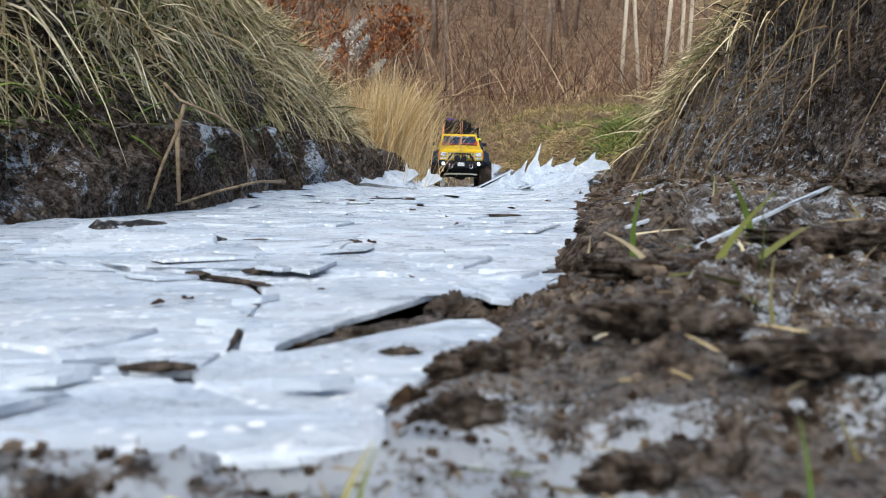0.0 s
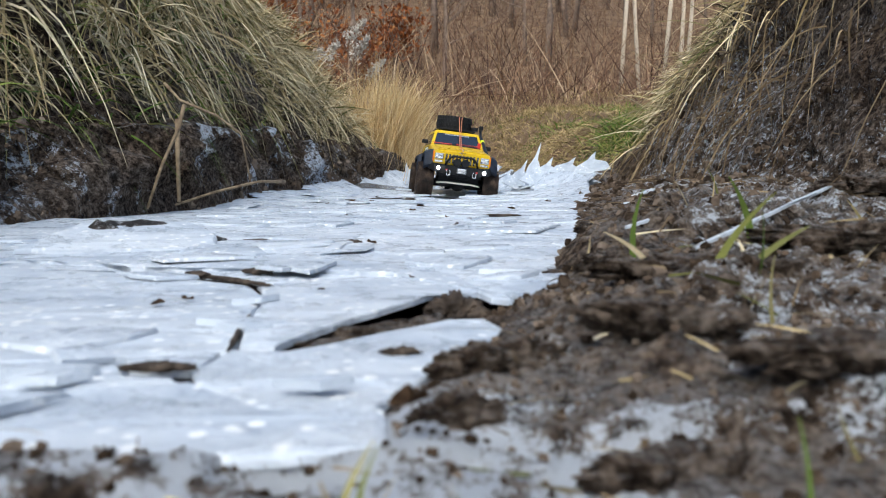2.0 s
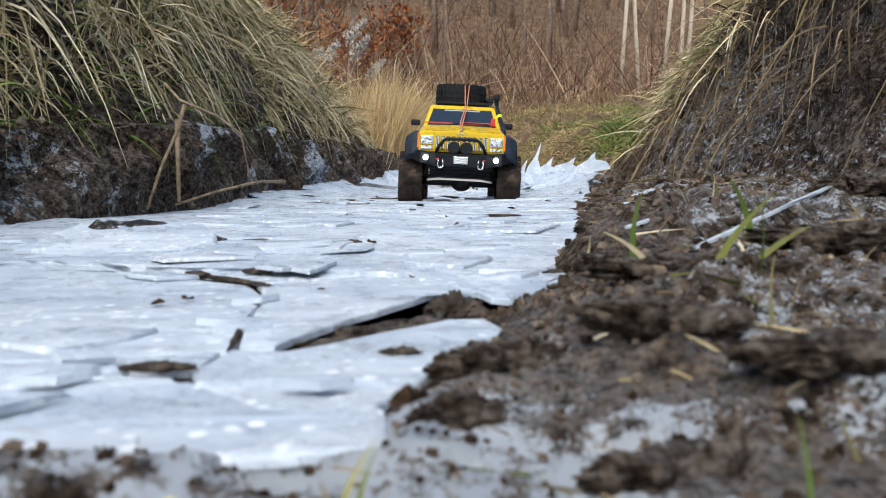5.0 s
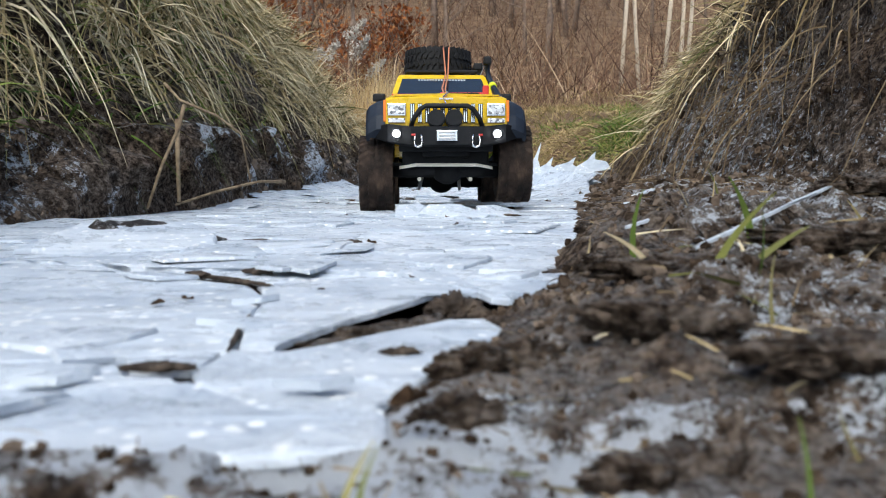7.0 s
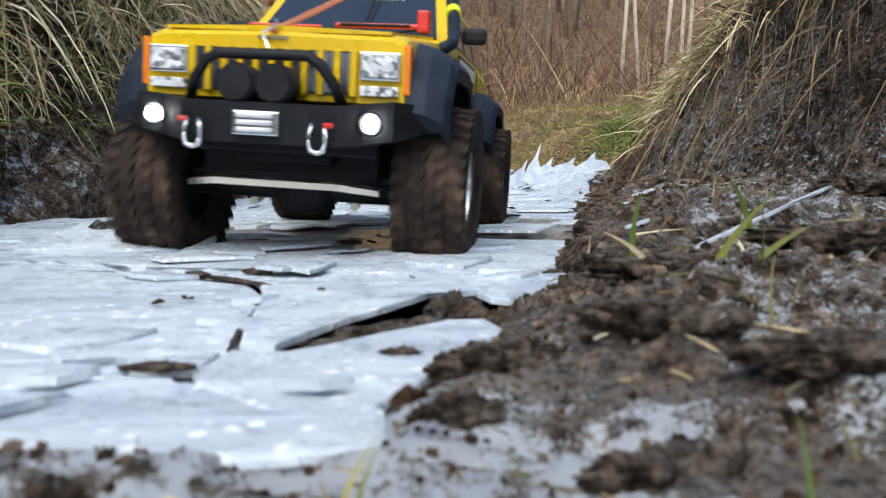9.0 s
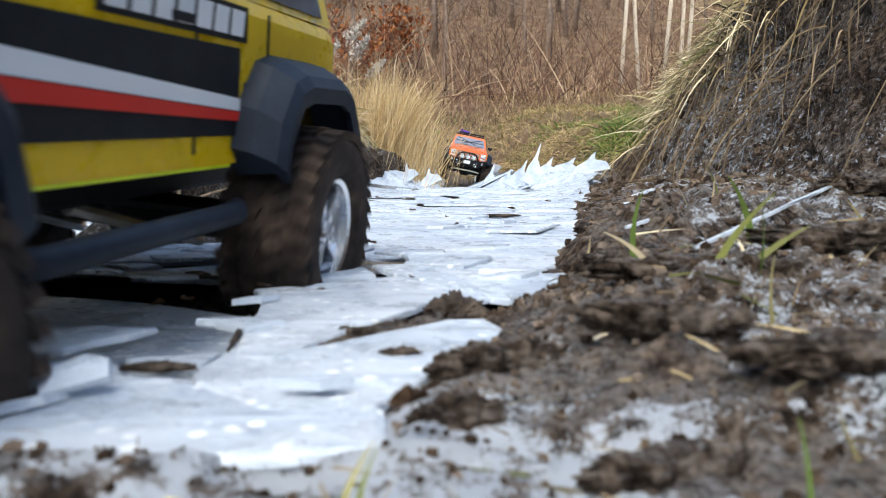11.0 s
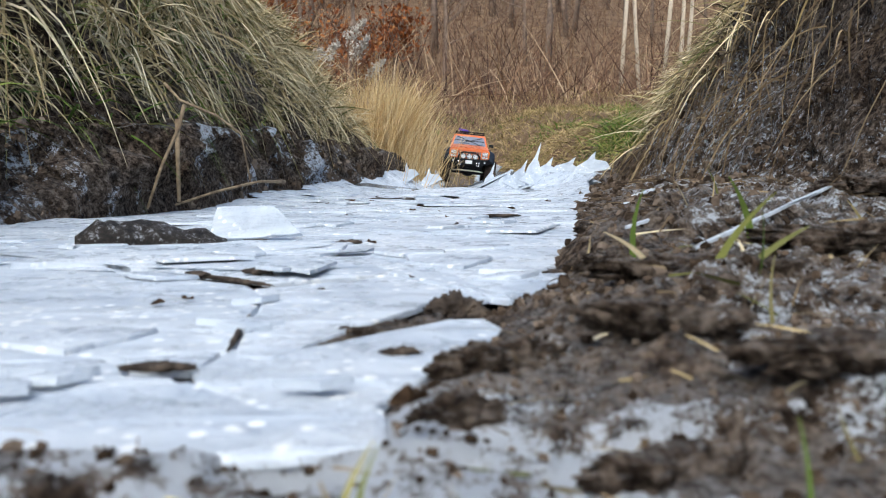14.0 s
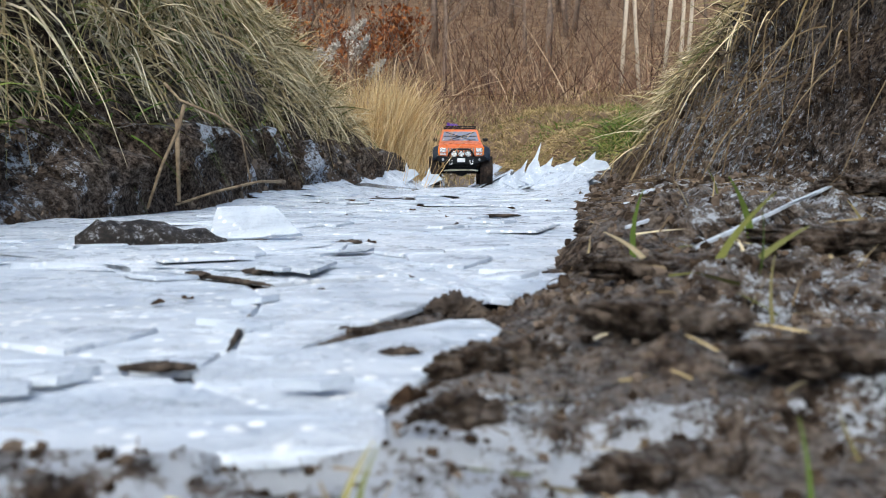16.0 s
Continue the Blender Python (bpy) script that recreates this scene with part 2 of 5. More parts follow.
def build_ground():
    grow = np.cumsum(0.02 * 1.22 ** np.arange(46))
    xs = np.concatenate([-0.75 - grow[::-1], np.arange(-0.75, -0.68, 0.01), np.arange(-0.68, -0.28, 0.0035), np.arange(-0.28, -0.15, 0.008), np.arange(-0.15, 0.4, 0.003), np.arange(0.4, 0.78, 0.0024), np.arange(0.78, 0.9, 0.008), 0.9 + grow])
    ys = np.concatenate([-0.2 - grow[::-1], np.arange(-0.2, 0.04, 0.02), np.arange(0.04, 0.5, 0.0028), np.arange(0.5, 1.3, 0.006), np.arange(1.3, 2.6, 0.0095), np.arange(2.6, 4.4, 0.018), 4.4 + np.cumsum(0.03 * 1.2 ** np.arange(46))])
    gx, gy = np.meshgrid(xs, ys)
    gz = ground_height(gx, gy)
    sr, sl = gx - right_foot(gy), left_foot(gy) - gx
    steep = step(0.4, 0.5, gx) * (1 - step(0.75, 0.85, gx)) + 1.9 * step(0.0, 0.03, sl) * (1 - step(0.1, 0.2, sl))
    steep = steep * (1 - step(3.0, 4.0, gy)) * step(0.2, 0.5, gy)
    ux, uy = gx + steep * (0.045 * rumple(gy, gz, 0.13, 6, 31.0, 0.62) + 0.014 * np.abs(rumple(gy, gz, 0.035, 4, 33.0, 0.65))), gy + steep * 0.03 * rumple(gy, gz, 0.1, 5, 41.0, 0.62)
    ux = ux + 0.05 * step(0.42, 0.5, gx) * (1 - step(0.7, 0.8, gx)) * step(0.16, 0.24, gz) * (1 - step(0.3, 0.42, gz)) * step(1.0, 1.3, gy) * (1 - step(2.0, 2.3, gy))
    nx, ny = len(xs), len(ys)
    idx = np.arange(nx * ny).reshape(ny, nx)
    faces = np.stack([idx[:-1, :-1], idx[:-1, 1:], idx[1:, 1:], idx[1:, :-1]], -1).reshape(-1, 4)
    me = bpy.data.meshes.new("ground")
    me.from_pydata(np.stack([ux, uy, gz], -1).reshape(-1, 3).tolist(), [], faces.tolist())
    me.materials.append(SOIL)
    me.polygons.foreach_set("use_smooth", [True] * len(me.polygons))
    frost = 0.7 * (0.25 + 0.95 * step(-0.3, 0.15, rumple(gx, gy, 0.04, 5, 91.0, 0.65))) * (1 - step(0.175, 0.215, gy)) * step(-0.3, 0.0, gy) * step(-0.02, 0.0, sr) + 0.35 * step(0.15, 0.2, gy) * step(-0.02, 0.0, sr) * (1 - step(0.02, 0.05, sr)) * (1 - step(0.2, 0.4, gy)) + 0.85 * step(-0.15, 0.4, rumple(gy, gz, 0.09, 5, 95.0, 0.7)) * step(-0.02, 0.0, sl) * (1 - step(0.06, 0.12, sl)) * (1 - step(2.2, 3.2, gy))
    frost = frost + 0.75 * (1 - step(-0.03, 0.0, gx)) * (1 - step(0.16, 0.18, gy)) * step(-0.1, 0.3, rumple(gx, gy, 0.02, 4, 93.0, 0.7)) * step(0.0, 0.1, gy)
    frost = frost + 0.5 * step(0.2, 0.24, gy) * step(0.03, 0.1, sr) * (1 - step(0.25, 0.45, sr)) * (1 - step(2.0, 2.6, gy))
    for name, value in (("frost", frost), ("litter", step(2.7, 3.4, gy) * np.clip(step(0.0, 0.1, sl) * step(4, 5, gy) + step(0.0, 0.1, sr) + step(4, 5, gy), 0, 1))):
        me.attributes.new(name, "FLOAT", "POINT").data.foreach_set("value", np.clip(value, 0, 1).ravel().astype(np.float32))
    return tagged(new("ground", me), "dark frozen mud ditch with hoar frost and leaf litter", "ground", kind="structure")


build_ground()


# ---- the ice ----
def ice_height(x, y):
    a, b = left_foot(y), right_foot(y)
    e = np.abs(2 * (x - a) / (b - a) - 1)
    lift = np.where(2 * x > a + b, 0.075 * step(1.3, 2.7, y), np.interp(y, [1.3, 2.5, 3.3], [0.0, 0.03, 0.062]))
    hollow = 0.014 * step(1.55, 1.9, y) * (1 - step(2.55, 2.9, y)) * np.clip(1 - e * e, 0, 1)
    return 0.002 - hollow + lift * e ** 3 + path_rise(y) + 0.004 * rumple(x, y, 0.3, 2, 8.0)


def clip_cell(poly, mx, my, dx, dy):
    """The side of a polygon that lies behind the line through (mx, my) across (dx, dy)."""
    out = []
    for i, p in enumerate(poly):
        q = poly[(i + 1) % len(poly)]
        a = (p[0] - mx) * dx + (p[1] - my) * dy
        b = (q[0] - mx) * dx + (q[1] - my) * dy
        if a <= 0:
            out.append(p)
        if a * b < 0:
            t = a / (a - b)
            out.append((p[0] + t * (q[0] - p[0]), p[1] + t * (q[1] - p[1])))
    return out


def plate_mesh(name, poly, thick, mat, rng, rag=0.0022):
    """An ice plate with ragged broken edges, its top uneven; local to its middle."""
    ring = []
    for i, p in enumerate(poly):
        q = poly[(i + 1) % len(poly)]
        n = max(1, int(math.hypot(q[0] - p[0], q[1] - p[1]) / 0.012))
        for k in range(n):
            t = k / n
            j = rag if k else 0
            ring.append((p[0] + t * (q[0] - p[0]) + rng.uniform(-j, j), p[1] + t * (q[1] - p[1]) + rng.uniform(-j, j)))
    n = len(ring)
    verts = [(x, y, 0) for x, y in ring] + [(x * 1.01, y * 1.01, -thick) for x, y in ring] + [(x * 0.97, y * 0.97, 0.0008) for x, y in ring] + [(0, 0, 0.0012)]
    faces = [(i, (i + 1) % n, 2 * n + (i + 1) % n, 2 * n + i) for i in range(n)]
    faces += [(2 * n + i, 2 * n + (i + 1) % n, 3 * n) for i in range(n)]
    faces += [(n + (i + 1) % n, (i + 1) % n, i, n + i) for i in range(n)]
    faces.append(tuple(range(2 * n - 1, n - 1, -1)))
    return mesh_of(name, verts, faces, mat)


ice_sheet = tagged(new("ice_sheet"), "broken sheet of milky white ice over a ditch", "ice sheet", kind="structure")


def build_ice():
    """The far part of the sheet: wide plates that lie almost flush, cracked apart."""
    rng = random.Random(4)
    seeds = []
    for k in range(9000):
        y = 0.40 + 3.85 * rng.random() ** 1.3 if k < 7500 else rng.uniform(-1.5, 0.05)
        a, b = left_foot(y) - 0.05, right_foot(y) + 0.02
        x = rng.uniform(a, b)
        gap = 0.085 + 0.075 * min(abs(y), 2.5)
        if all(((x - p) * 0.75) ** 2 + (y - q) ** 2 > gap * gap for p, q in seeds):
            seeds.append((x, y))
    plates = []
    for i, (x, y) in enumerate(seeds):
        poly = [(x - 0.35, y - 0.35), (x + 0.35, y - 0.35), (x + 0.35, y + 0.35), (x - 0.35, y + 0.35)]
        for j, (p, q) in enumerate(seeds):
            if j != i and (p - x) ** 2 + (q - y) ** 2 < 0.49:
                poly = clip_cell(poly, (x + p) / 2, (y + q) / 2, p - x, q - y)
        if y > 0.2:
            poly = clip_cell(poly, 0.0, 0.436, -0.26, -1.0)
        if len(poly) < 3:
            continue
        kept = []
        for px, py in poly:
            yy = max(py, -1.6)
            kept.append((min(max(px, float(left_foot(yy)) - 0.04), float(right_foot(yy)) + 0.02), yy))
        local = [((px - x) * 1.03, (py - y) * 1.03) for px, py in kept]
        e = 0.02
        sx = float(ice_height(x + e, y) - ice_height(x - e, y)) / (2 * e)
        sy = float(ice_height(x, y + e) - ice_height(x, y - e)) / (2 * e)
        ob = new("ice_plate", plate_mesh("ice_plate", local, 0.002 + 0.001 * abs(y), ICE, rng, 0.003))
        ob.parent = ice_sheet
        tilt = 0.3 + 0.45 * min(abs(y), 1.5)
        ob.matrix_basis = pose(x, y, float(ice_height(x, y)) + rng.uniform(-0.0006, 0.0006), math.degrees(math.atan(sy)) + rng.uniform(-tilt, tilt), -math.degrees(math.atan(sx)) + rng.uniform(-tilt, tilt), 0)
        plates.append(ob)
    return plates


PLATES = build_ice()


def laid_plate(outline, z=0.002, thick=0.0024, tilt=(0, 0), rag=0.0009):
    """One wide plate of the near ice, from its outline on the plan."""
    cx, cy = sum(p[0] for p in outline) / len(outline), sum(p[1] for p in outline) / len(outline)
    rng = random.Random(int(abs(cx) * 7000 + cy * 3000))
    ob = new("ice_plate", plate_mesh("ice_plate", [(x - cx, y - cy) for x, y in outline], thick, ICE, rng, rag))
    ob.parent = ice_sheet
    ob.matrix_basis = pose(cx, cy, z, tilt[0], tilt[1], 0)
    return ob


# the plates nearest to the eye, with the mud showing in the gaps between them
lane_plate = laid_plate([(-0.50, 0.425), (-0.40, 0.455), (-0.30, 0.492), (-0.20, 0.462), (-0.168, 0.448), (-0.105, 0.408), (-0.088, 0.372), (-0.0815, 0.318), (-0.0735, 0.259), (-0.09, 0.252), (-0.105, 0.250), (-0.13, 0.239), (-0.17, 0.248), (-0.30, 0.262), (-0.50, 0.29)], 0.0022)
laid_plate([(-0.0735, 0.2575), (-0.0555, 0.2545), (-0.037, 0.270), (-0.018, 0.289), (0.004, 0.309), (0.018, 0.310), (0.024, 0.29), (0.014, 0.266), (-0.002, 0.233), (-0.013, 0.21), (-0.02, 0.192), (-0.045, 0.194), (-0.072, 0.219), (-0.0775, 0.2335)], 0.0016, 0.002, (1.2, 0))
laid_plate([(-0.105, 0.249), (-0.076, 0.257), (-0.0765, 0.2345), (-0.098, 0.2355)], 0.0012)
laid_plate([(-0.30, 0.259), (-0.17, 0.2455), (-0.128, 0.236), (-0.110, 0.246), (-0.099, 0.235), (-0.097, 0.225), (-0.079, 0.222), (-0.105, 0.212), (-0.30, 0.210)], 0.002, 0.002, (-0.8, 0.6))
laid_plate([(-0.32, 0.214), (-0.106, 0.2145), (-0.073, 0.2205), (-0.046, 0.196), (-0.016, 0.197), (-0.013, 0.170), (-0.036, 0.163), (-0.06, 0.161), (-0.32, 0.15)], 0.0005, 0.0018, (1.0, 0))
laid_plate([(-0.52, 0.30), (-0.29, 0.262), (-0.29, 0.205), (-0.52, 0.18)], 0.0028)
laid_plate([(-0.50, 0.525), (-0.34, 0.565), (-0.26, 0.548), (-0.197, 0.480), (-0.182, 0.492), (-0.318, 0.60), (-0.33, 0.615), (-0.50, 0.61)], 0.003, 0.003)
laid_plate([(-0.50, 0.432), (-0.40, 0.462), (-0.30, 0.498), (-0.20, 0.468), (-0.198, 0.474), (-0.262, 0.535), (-0.34, 0.548), (-0.50, 0.505)], 0.0016, 0.002)
laid_plate([(-0.185, 0.487), (-0.095, 0.420), (-0.04, 0.452), (-0.05, 0.49), (-0.13, 0.53)], 0.0012, 0.002, (-0.5, -0.4))
laid_plate([(-0.03, 0.452), (0.052, 0.428), (0.064, 0.41), (0.085, 0.44), (0.09, 0.48), (0.01, 0.50), (-0.045, 0.49)], 0.0022, 0.002, (0.6, 0.5))
# the wide arched plate over the mud hollow; the truck breaks it down
hollow_plate = laid_plate([(-0.0705, 0.262), (-0.0795, 0.318), (-0.0865, 0.372), (-0.10, 0.41), (-0.03, 0.458), (0.056, 0.425), (0.046, 0.40), (0.012, 0.375), (-0.008, 0.368), (-0.020, 0.342), (-0.036, 0.312), (-0.050, 0.279), (-0.0575, 0.258)], 0.0027, 0.002, (-0.5, -0.3))


def build_slush():
    """Grey meltwater and slush under the far plates."""
    ys = np.arange(0.47, 4.0, 0.03)
    us = np.linspace(0.0, 1.0, 24)
    gy, gu = np.meshgrid(ys, us, indexing="ij")
    gx = left_foot(gy) * (1 - gu) + right_foot(gy) * gu
    gz = ice_height(gx, gy) - 0.0042 - 0.009 * step(1.1, 1.8, gy)
    idx = np.arange(gy.size).reshape(gy.shape)
    faces = np.stack([idx[:-1, :-1], idx[:-1, 1:], idx[1:, 1:], idx[1:, :-1]], -1).reshape(-1, 4)
    me = mesh_of("meltwater", np.stack([gx, gy, gz], -1).reshape(-1, 3), faces.tolist(), SLUSH, True)
    tagged(new("meltwater", me), "grey slush and meltwater under broken ice", "water", kind="structure")


build_slush()


# ---- the model trucks ----
def paint_material(name, base):
    """Glossy body paint with a thin film of dried mud low down and fine scratches."""
    m = material(name, base, 0.28)
    dust = ramp(m, grain(m, 38.0, 8, 0.7), [(0.55, (0, 0, 0)), (0.75, (0.55, 0.55, 0.55))])
    wire(m, mix(m, dust, base, tuple(0.55 * c + 0.05 for c in base)), shader(m).inputs["Base Color"])
    wire(m, ramp(m, grain(m, 60.0, 6), [(0.3, (0.2,) * 3), (0.7, (0.42,) * 3)]), shader(m).inputs["Roughness"])
    return m


def rubber_material():
    m = material("muddy_rubber", rough=0.85, spec=0.25)
    wire(m, ramp(m, grain(m, 45.0, 7, 0.7), [(0.38, (0.012, 0.010, 0.009)), (0.54, (0.042, 0.028, 0.021)), (0.72, (0.14, 0.095, 0.066))]), shader(m).inputs["Base Color"])
    bump(m, grain(m, 220.0, 4), 0.5, 0.001)
    return m


def plastic_material(name, base, rough):
    m = material(name, base, rough, spec=0.28)
    wire(m, ramp(m, grain(m, 50.0, 7, 0.7), [(0.4, base), (0.75, tuple(c * 1.6 + 0.006 for c in base))]), shader(m).inputs["Base Color"])
    bump(m, grain(m, 400.0, 3), 0.25, 0.0006)
    return m


YELLOW = paint_material("yellow_paint", (0.72, 0.47, 0.004))
ORANGE = paint_material("orange_paint", (0.72, 0.17, 0.05))
RUBBER = rubber_material()
CLEAN_RUBBER = plastic_material("black_rubber", (0.012, 0.012, 0.013), 0.75)
BLACK = plastic_material("black_plastic", (0.006, 0.0065, 0.008), 0.6)
BLUE_BLACK = plastic_material("blue_black_plastic", (0.010, 0.015, 0.026), 0.55)
CHROME = material("chrome", (0.75, 0.75, 0.76), 0.22, 1.0)
STEEL = material("scratched_aluminium", (0.88, 0.8, 0.66), 0.3, 0.9)
bump(STEEL, grain(STEEL, 120.0, 5), 0.3, 0.0006)
TINT = material("tinted_glass", (0.012, 0.02, 0.035), 0.08, spec=0.7)
PALE_TINT = material("pale_window", (0.22, 0.24, 0.3), 0.15, spec=0.6)
LENS = material("clear_lens", (0.75, 0.77, 0.78), 0.12, spec=0.8)
# pale and dark cells in the colour imitate reflections in the lens facets
facets = node(LENS, "ShaderNodeTexVoronoi", Scale=260.0)
wire(LENS, place_of(LENS), facets.inputs["Vector"])
wire(LENS, ramp(LENS, facets.outputs["Color"], [(0.25, (0.16, 0.16, 0.17)), (0.45, (0.6, 0.61, 0.62)), (0.7, (0.85, 0.86, 0.87))]), shader(LENS).inputs["Base Color"])
GLOW = material("lit_lamp", (1, 1, 1), 0.2, emit=(1.0, 0.96, 0.98), strength=60.0)
AMBER = material("amber_lens", (0.8, 0.22, 0.02), 0.25)
RED = material("red_plastic", (0.6, 0.03, 0.02), 0.4)
WHITE = material("white_film", (0.78, 0.78, 0.78), 0.35)
LIME = material("lime_tape", (0.75, 0.85, 0.02), 0.5)
ROPE = material("orange_cord", (0.55, 0.2, 0.1), 0.8)
PURPLE = material("purple_cloth", (0.1, 0.04, 0.28), 0.8)


def block(x0, x1, y0, y1, z0, z1, bevel=0.0):
    bm = bmesh.new()
    bmesh.ops.create_cube(bm, size=1, matrix=Matrix.Translation(((x0 + x1) / 2, (y0 + y1) / 2, (z0 + z1) / 2)) @ Matrix.Diagonal((x1 - x0, y1 - y0, z1 - z0, 1)))
    if bevel:
        bmesh.ops.bevel(bm, geom=bm.edges[:], offset=bevel, segments=2, affect="EDGES", profile=0.6)
    return bm


def disc(radius, depth, m, sides=24, inner=0.0):
    """A short cylinder along local z with a soft rim."""
    bm = bmesh.new()
    bmesh.ops.create_cone(bm, segments=sides, radius1=radius, radius2=radius, depth=depth, cap_ends=True, matrix=m)
    return bm


def lathe(profile, sides):
    """Turns (x, radius) points about the x axis."""
    bm = bmesh.new()
    rings = [[bm.verts.new((x, r * math.cos(2 * math.pi * k / sides), r * math.sin(2 * math.pi * k / sides))) for k in range(sides)] for x, r in profile]
    for a, b in zip(rings, rings[1:]):
        for k in range(sides):
            bm.faces.new((a[k], b[k], b[(k + 1) % sides], a[(k + 1) % sides]))
    return bm


def pipe(points, r, sides=8):
    bm = bmesh.new()
    rings = []
    for i, p in enumerate(points):
        a, b = Vector(points[max(i - 1, 0)]), Vector(points[min(i + 1, len(points) - 1)])
        turn = (b - a).to_track_quat("Z", "Y").to_matrix()
        rings.append([bm.verts.new(Vector(p) + turn @ Vector((math.cos(2 * math.pi * k / sides) * r, math.sin(2 * math.pi * k / sides) * r, 0))) for k in range(sides)])
    for a, b in zip(rings, rings[1:]):
        for k in range(sides):
            bm.faces.new((a[k], a[(k + 1) % sides], b[(k + 1) % sides], b[k]))
    bm.faces.new(rings[0][::-1])
    bm.faces.new(rings[-1])
    return bm


def tyre_shape(width, radius):
    h = width / 2
    bm = lathe([(-h * 0.7, radius * 0.47), (-h * 0.95, radius * 0.6), (-h, radius * 0.74), (-h, radius * 0.86), (-h * 0.84, radius * 0.95), (-h * 0.4, radius * 0.965), (h * 0.4, radius * 0.965), (h * 0.84, radius * 0.95), (h, radius * 0.86), (h, radius * 0.74), (h * 0.95, radius * 0.6), (h * 0.7, radius * 0.47)], 44)
    for k in range(34):
        for j, x in enumerate((-0.72, -0.26, 0.26, 0.72)):
            a = 2 * math.pi * (k + 0.5 * (j % 2) + 0.12 * j) / 34
            big = j in (0, 3)
            size = (h * (0.46 if big else 0.4), radius * 0.105, radius * 0.085)
            m = Matrix.Rotation(a, 4, "X") @ Matrix.Translation((x * h * 1.06, 0, radius * (0.945 if big else 0.965))) @ Matrix.Rotation(radians((18, -24, 24, -18)[j]), 4, "Z") @ Matrix.Diagonal((*size, 1))
            bmesh.ops.create_cube(bm, size=1, matrix=m)
    return bm


def rim_shape(side):
    bm = lathe([(side * 0.012, 0.004), (side * 0.014, 0.011), (side * 0.004, 0.013), (side * 0.002, 0.028), (side * 0.019, 0.031), (side * 0.021, 0.0355), (side * 0.018, 0.0358), (-side * 0.02, 0.034)], 36)
    for k in range(5):
        a = 2 * math.pi * k / 5
        bmesh.ops.create_cube(bm, size=1, matrix=Matrix.Rotation(a, 4, "X") @ Matrix.Translation((side * 0.011, 0, 0.020)) @ Matrix.Diagonal((0.007, 0.010, 0.022, 1)))
        bmesh.ops.create_cone(bm, segments=8, radius1=0.0022, radius2=0.0022, depth=0.006, cap_ends=True, matrix=Matrix.Rotation(a + 0.63, 4, "X") @ Matrix.Translation((side * 0.014, 0, 0.0085)) @ Matrix.Rotation(radians(90), 4, "Y"))
    bmesh.ops.scale(bm, vec=(1.0, 0.92, 0.92), verts=bm.verts[:])
    return bm


def make_wheel(parent, x, y, shared):
    side = 1 if x > 0 else -1
    w = part("wheel", disc(0.028, 0.006, pose(-side * 0.006, 0, 0, 0, 90, 0)), BLACK, parent, m=pose(x, y, 0.056))
    if "tyre" not in shared:
        t = part("tyre", tyre_shape(0.051, 0.060), RUBBER, w, "muddy black lugged tyre", smooth=False)
        shared["tyre"] = t.data
    else:
        t = new("tyre", shared["tyre"])
        t.parent = w
        tagged(t, "muddy black lugged tyre")
    part("rim", rim_shape(side), CHROME, w, "chrome five-spoke rim", smooth=False)
    return w


def loft(sections):
    """A closed shell through rings of equal length."""
    bm = bmesh.new()
    rings = [[bm.verts.new(p) for p in ring] for ring in sections]
    n = len(rings[0])
    for a, b in zip(rings, rings[1:]):
        for k in range(n):
            bm.faces.new((a[k], a[(k + 1) % n], b[(k + 1) % n], b[k]))
    bm.faces.new(rings[0][::-1])
    bm.faces.new(rings[-1])
    bmesh.ops.recalc_face_normals(bm, faces=bm.faces[:])
    return bm


def tub_ring(y, half, low, high):
    c = 0.006
    return [(-half, y, low), (half, y, low), (half, y, high - c * 1.6), (half - c * 0.4, y, high - c * 0.5), (half - c * 1.6, y, high), (0, y, high + 0.0015), (-half + c * 1.6, y, high), (-half + c * 0.4, y, high - c * 0.5), (-half, y, high - c * 1.6)]


def sheet(points, thick, away):
    """A thin solid plate from its outline, thickened along away."""
    bm = bmesh.new()
    top = [bm.verts.new(Vector(p) + Vector(away) * thick) for p in points]
    low = [bm.verts.new(p) for p in points]
    n = len(points)
    bm.faces.new(top)
    bm.faces.new(low[::-1])
    for k in range(n):
        bm.faces.new((low[k], low[(k + 1) % n], top[(k + 1) % n], top[k]))
    bmesh.ops.recalc_face_normals(bm, faces=bm.faces[:])
    return bm


def flare_shape(side, y0):
    path = [(-0.064, 0.116), (-0.060, 0.136), (-0.043, 0.157), (-0.028, 0.161), (0.028, 0.161), (0.045, 0.156), (0.064, 0.134), (0.072, 0.106)]
    bm = bmesh.new()
    rows = []
    for y, z in path:
        out = Vector((0, y * 0.9, z - 0.06)).normalized()
        p = Vector((0, y0 + y, z))
        rows.append([bm.verts.new(p + out * o + Vector((side * x, 0, 0))) for x, o in ((0.090, 0.012), (0.103, 0.009), (0.115, 0.002), (0.119, -0.004), (0.118, -0.013), (0.114, -0.012), (0.112, -0.006), (0.090, -0.010))])
    for a, b in zip(rows, rows[1:]):
        for k in range(7):
            bm.faces.new((a[k], a[k + 1], b[k + 1], b[k]))
    for row in (rows[0], rows[-1]):
        bm.faces.new(row)
    bmesh.ops.recalc_face_normals(bm, faces=bm.faces[:])
    return bm


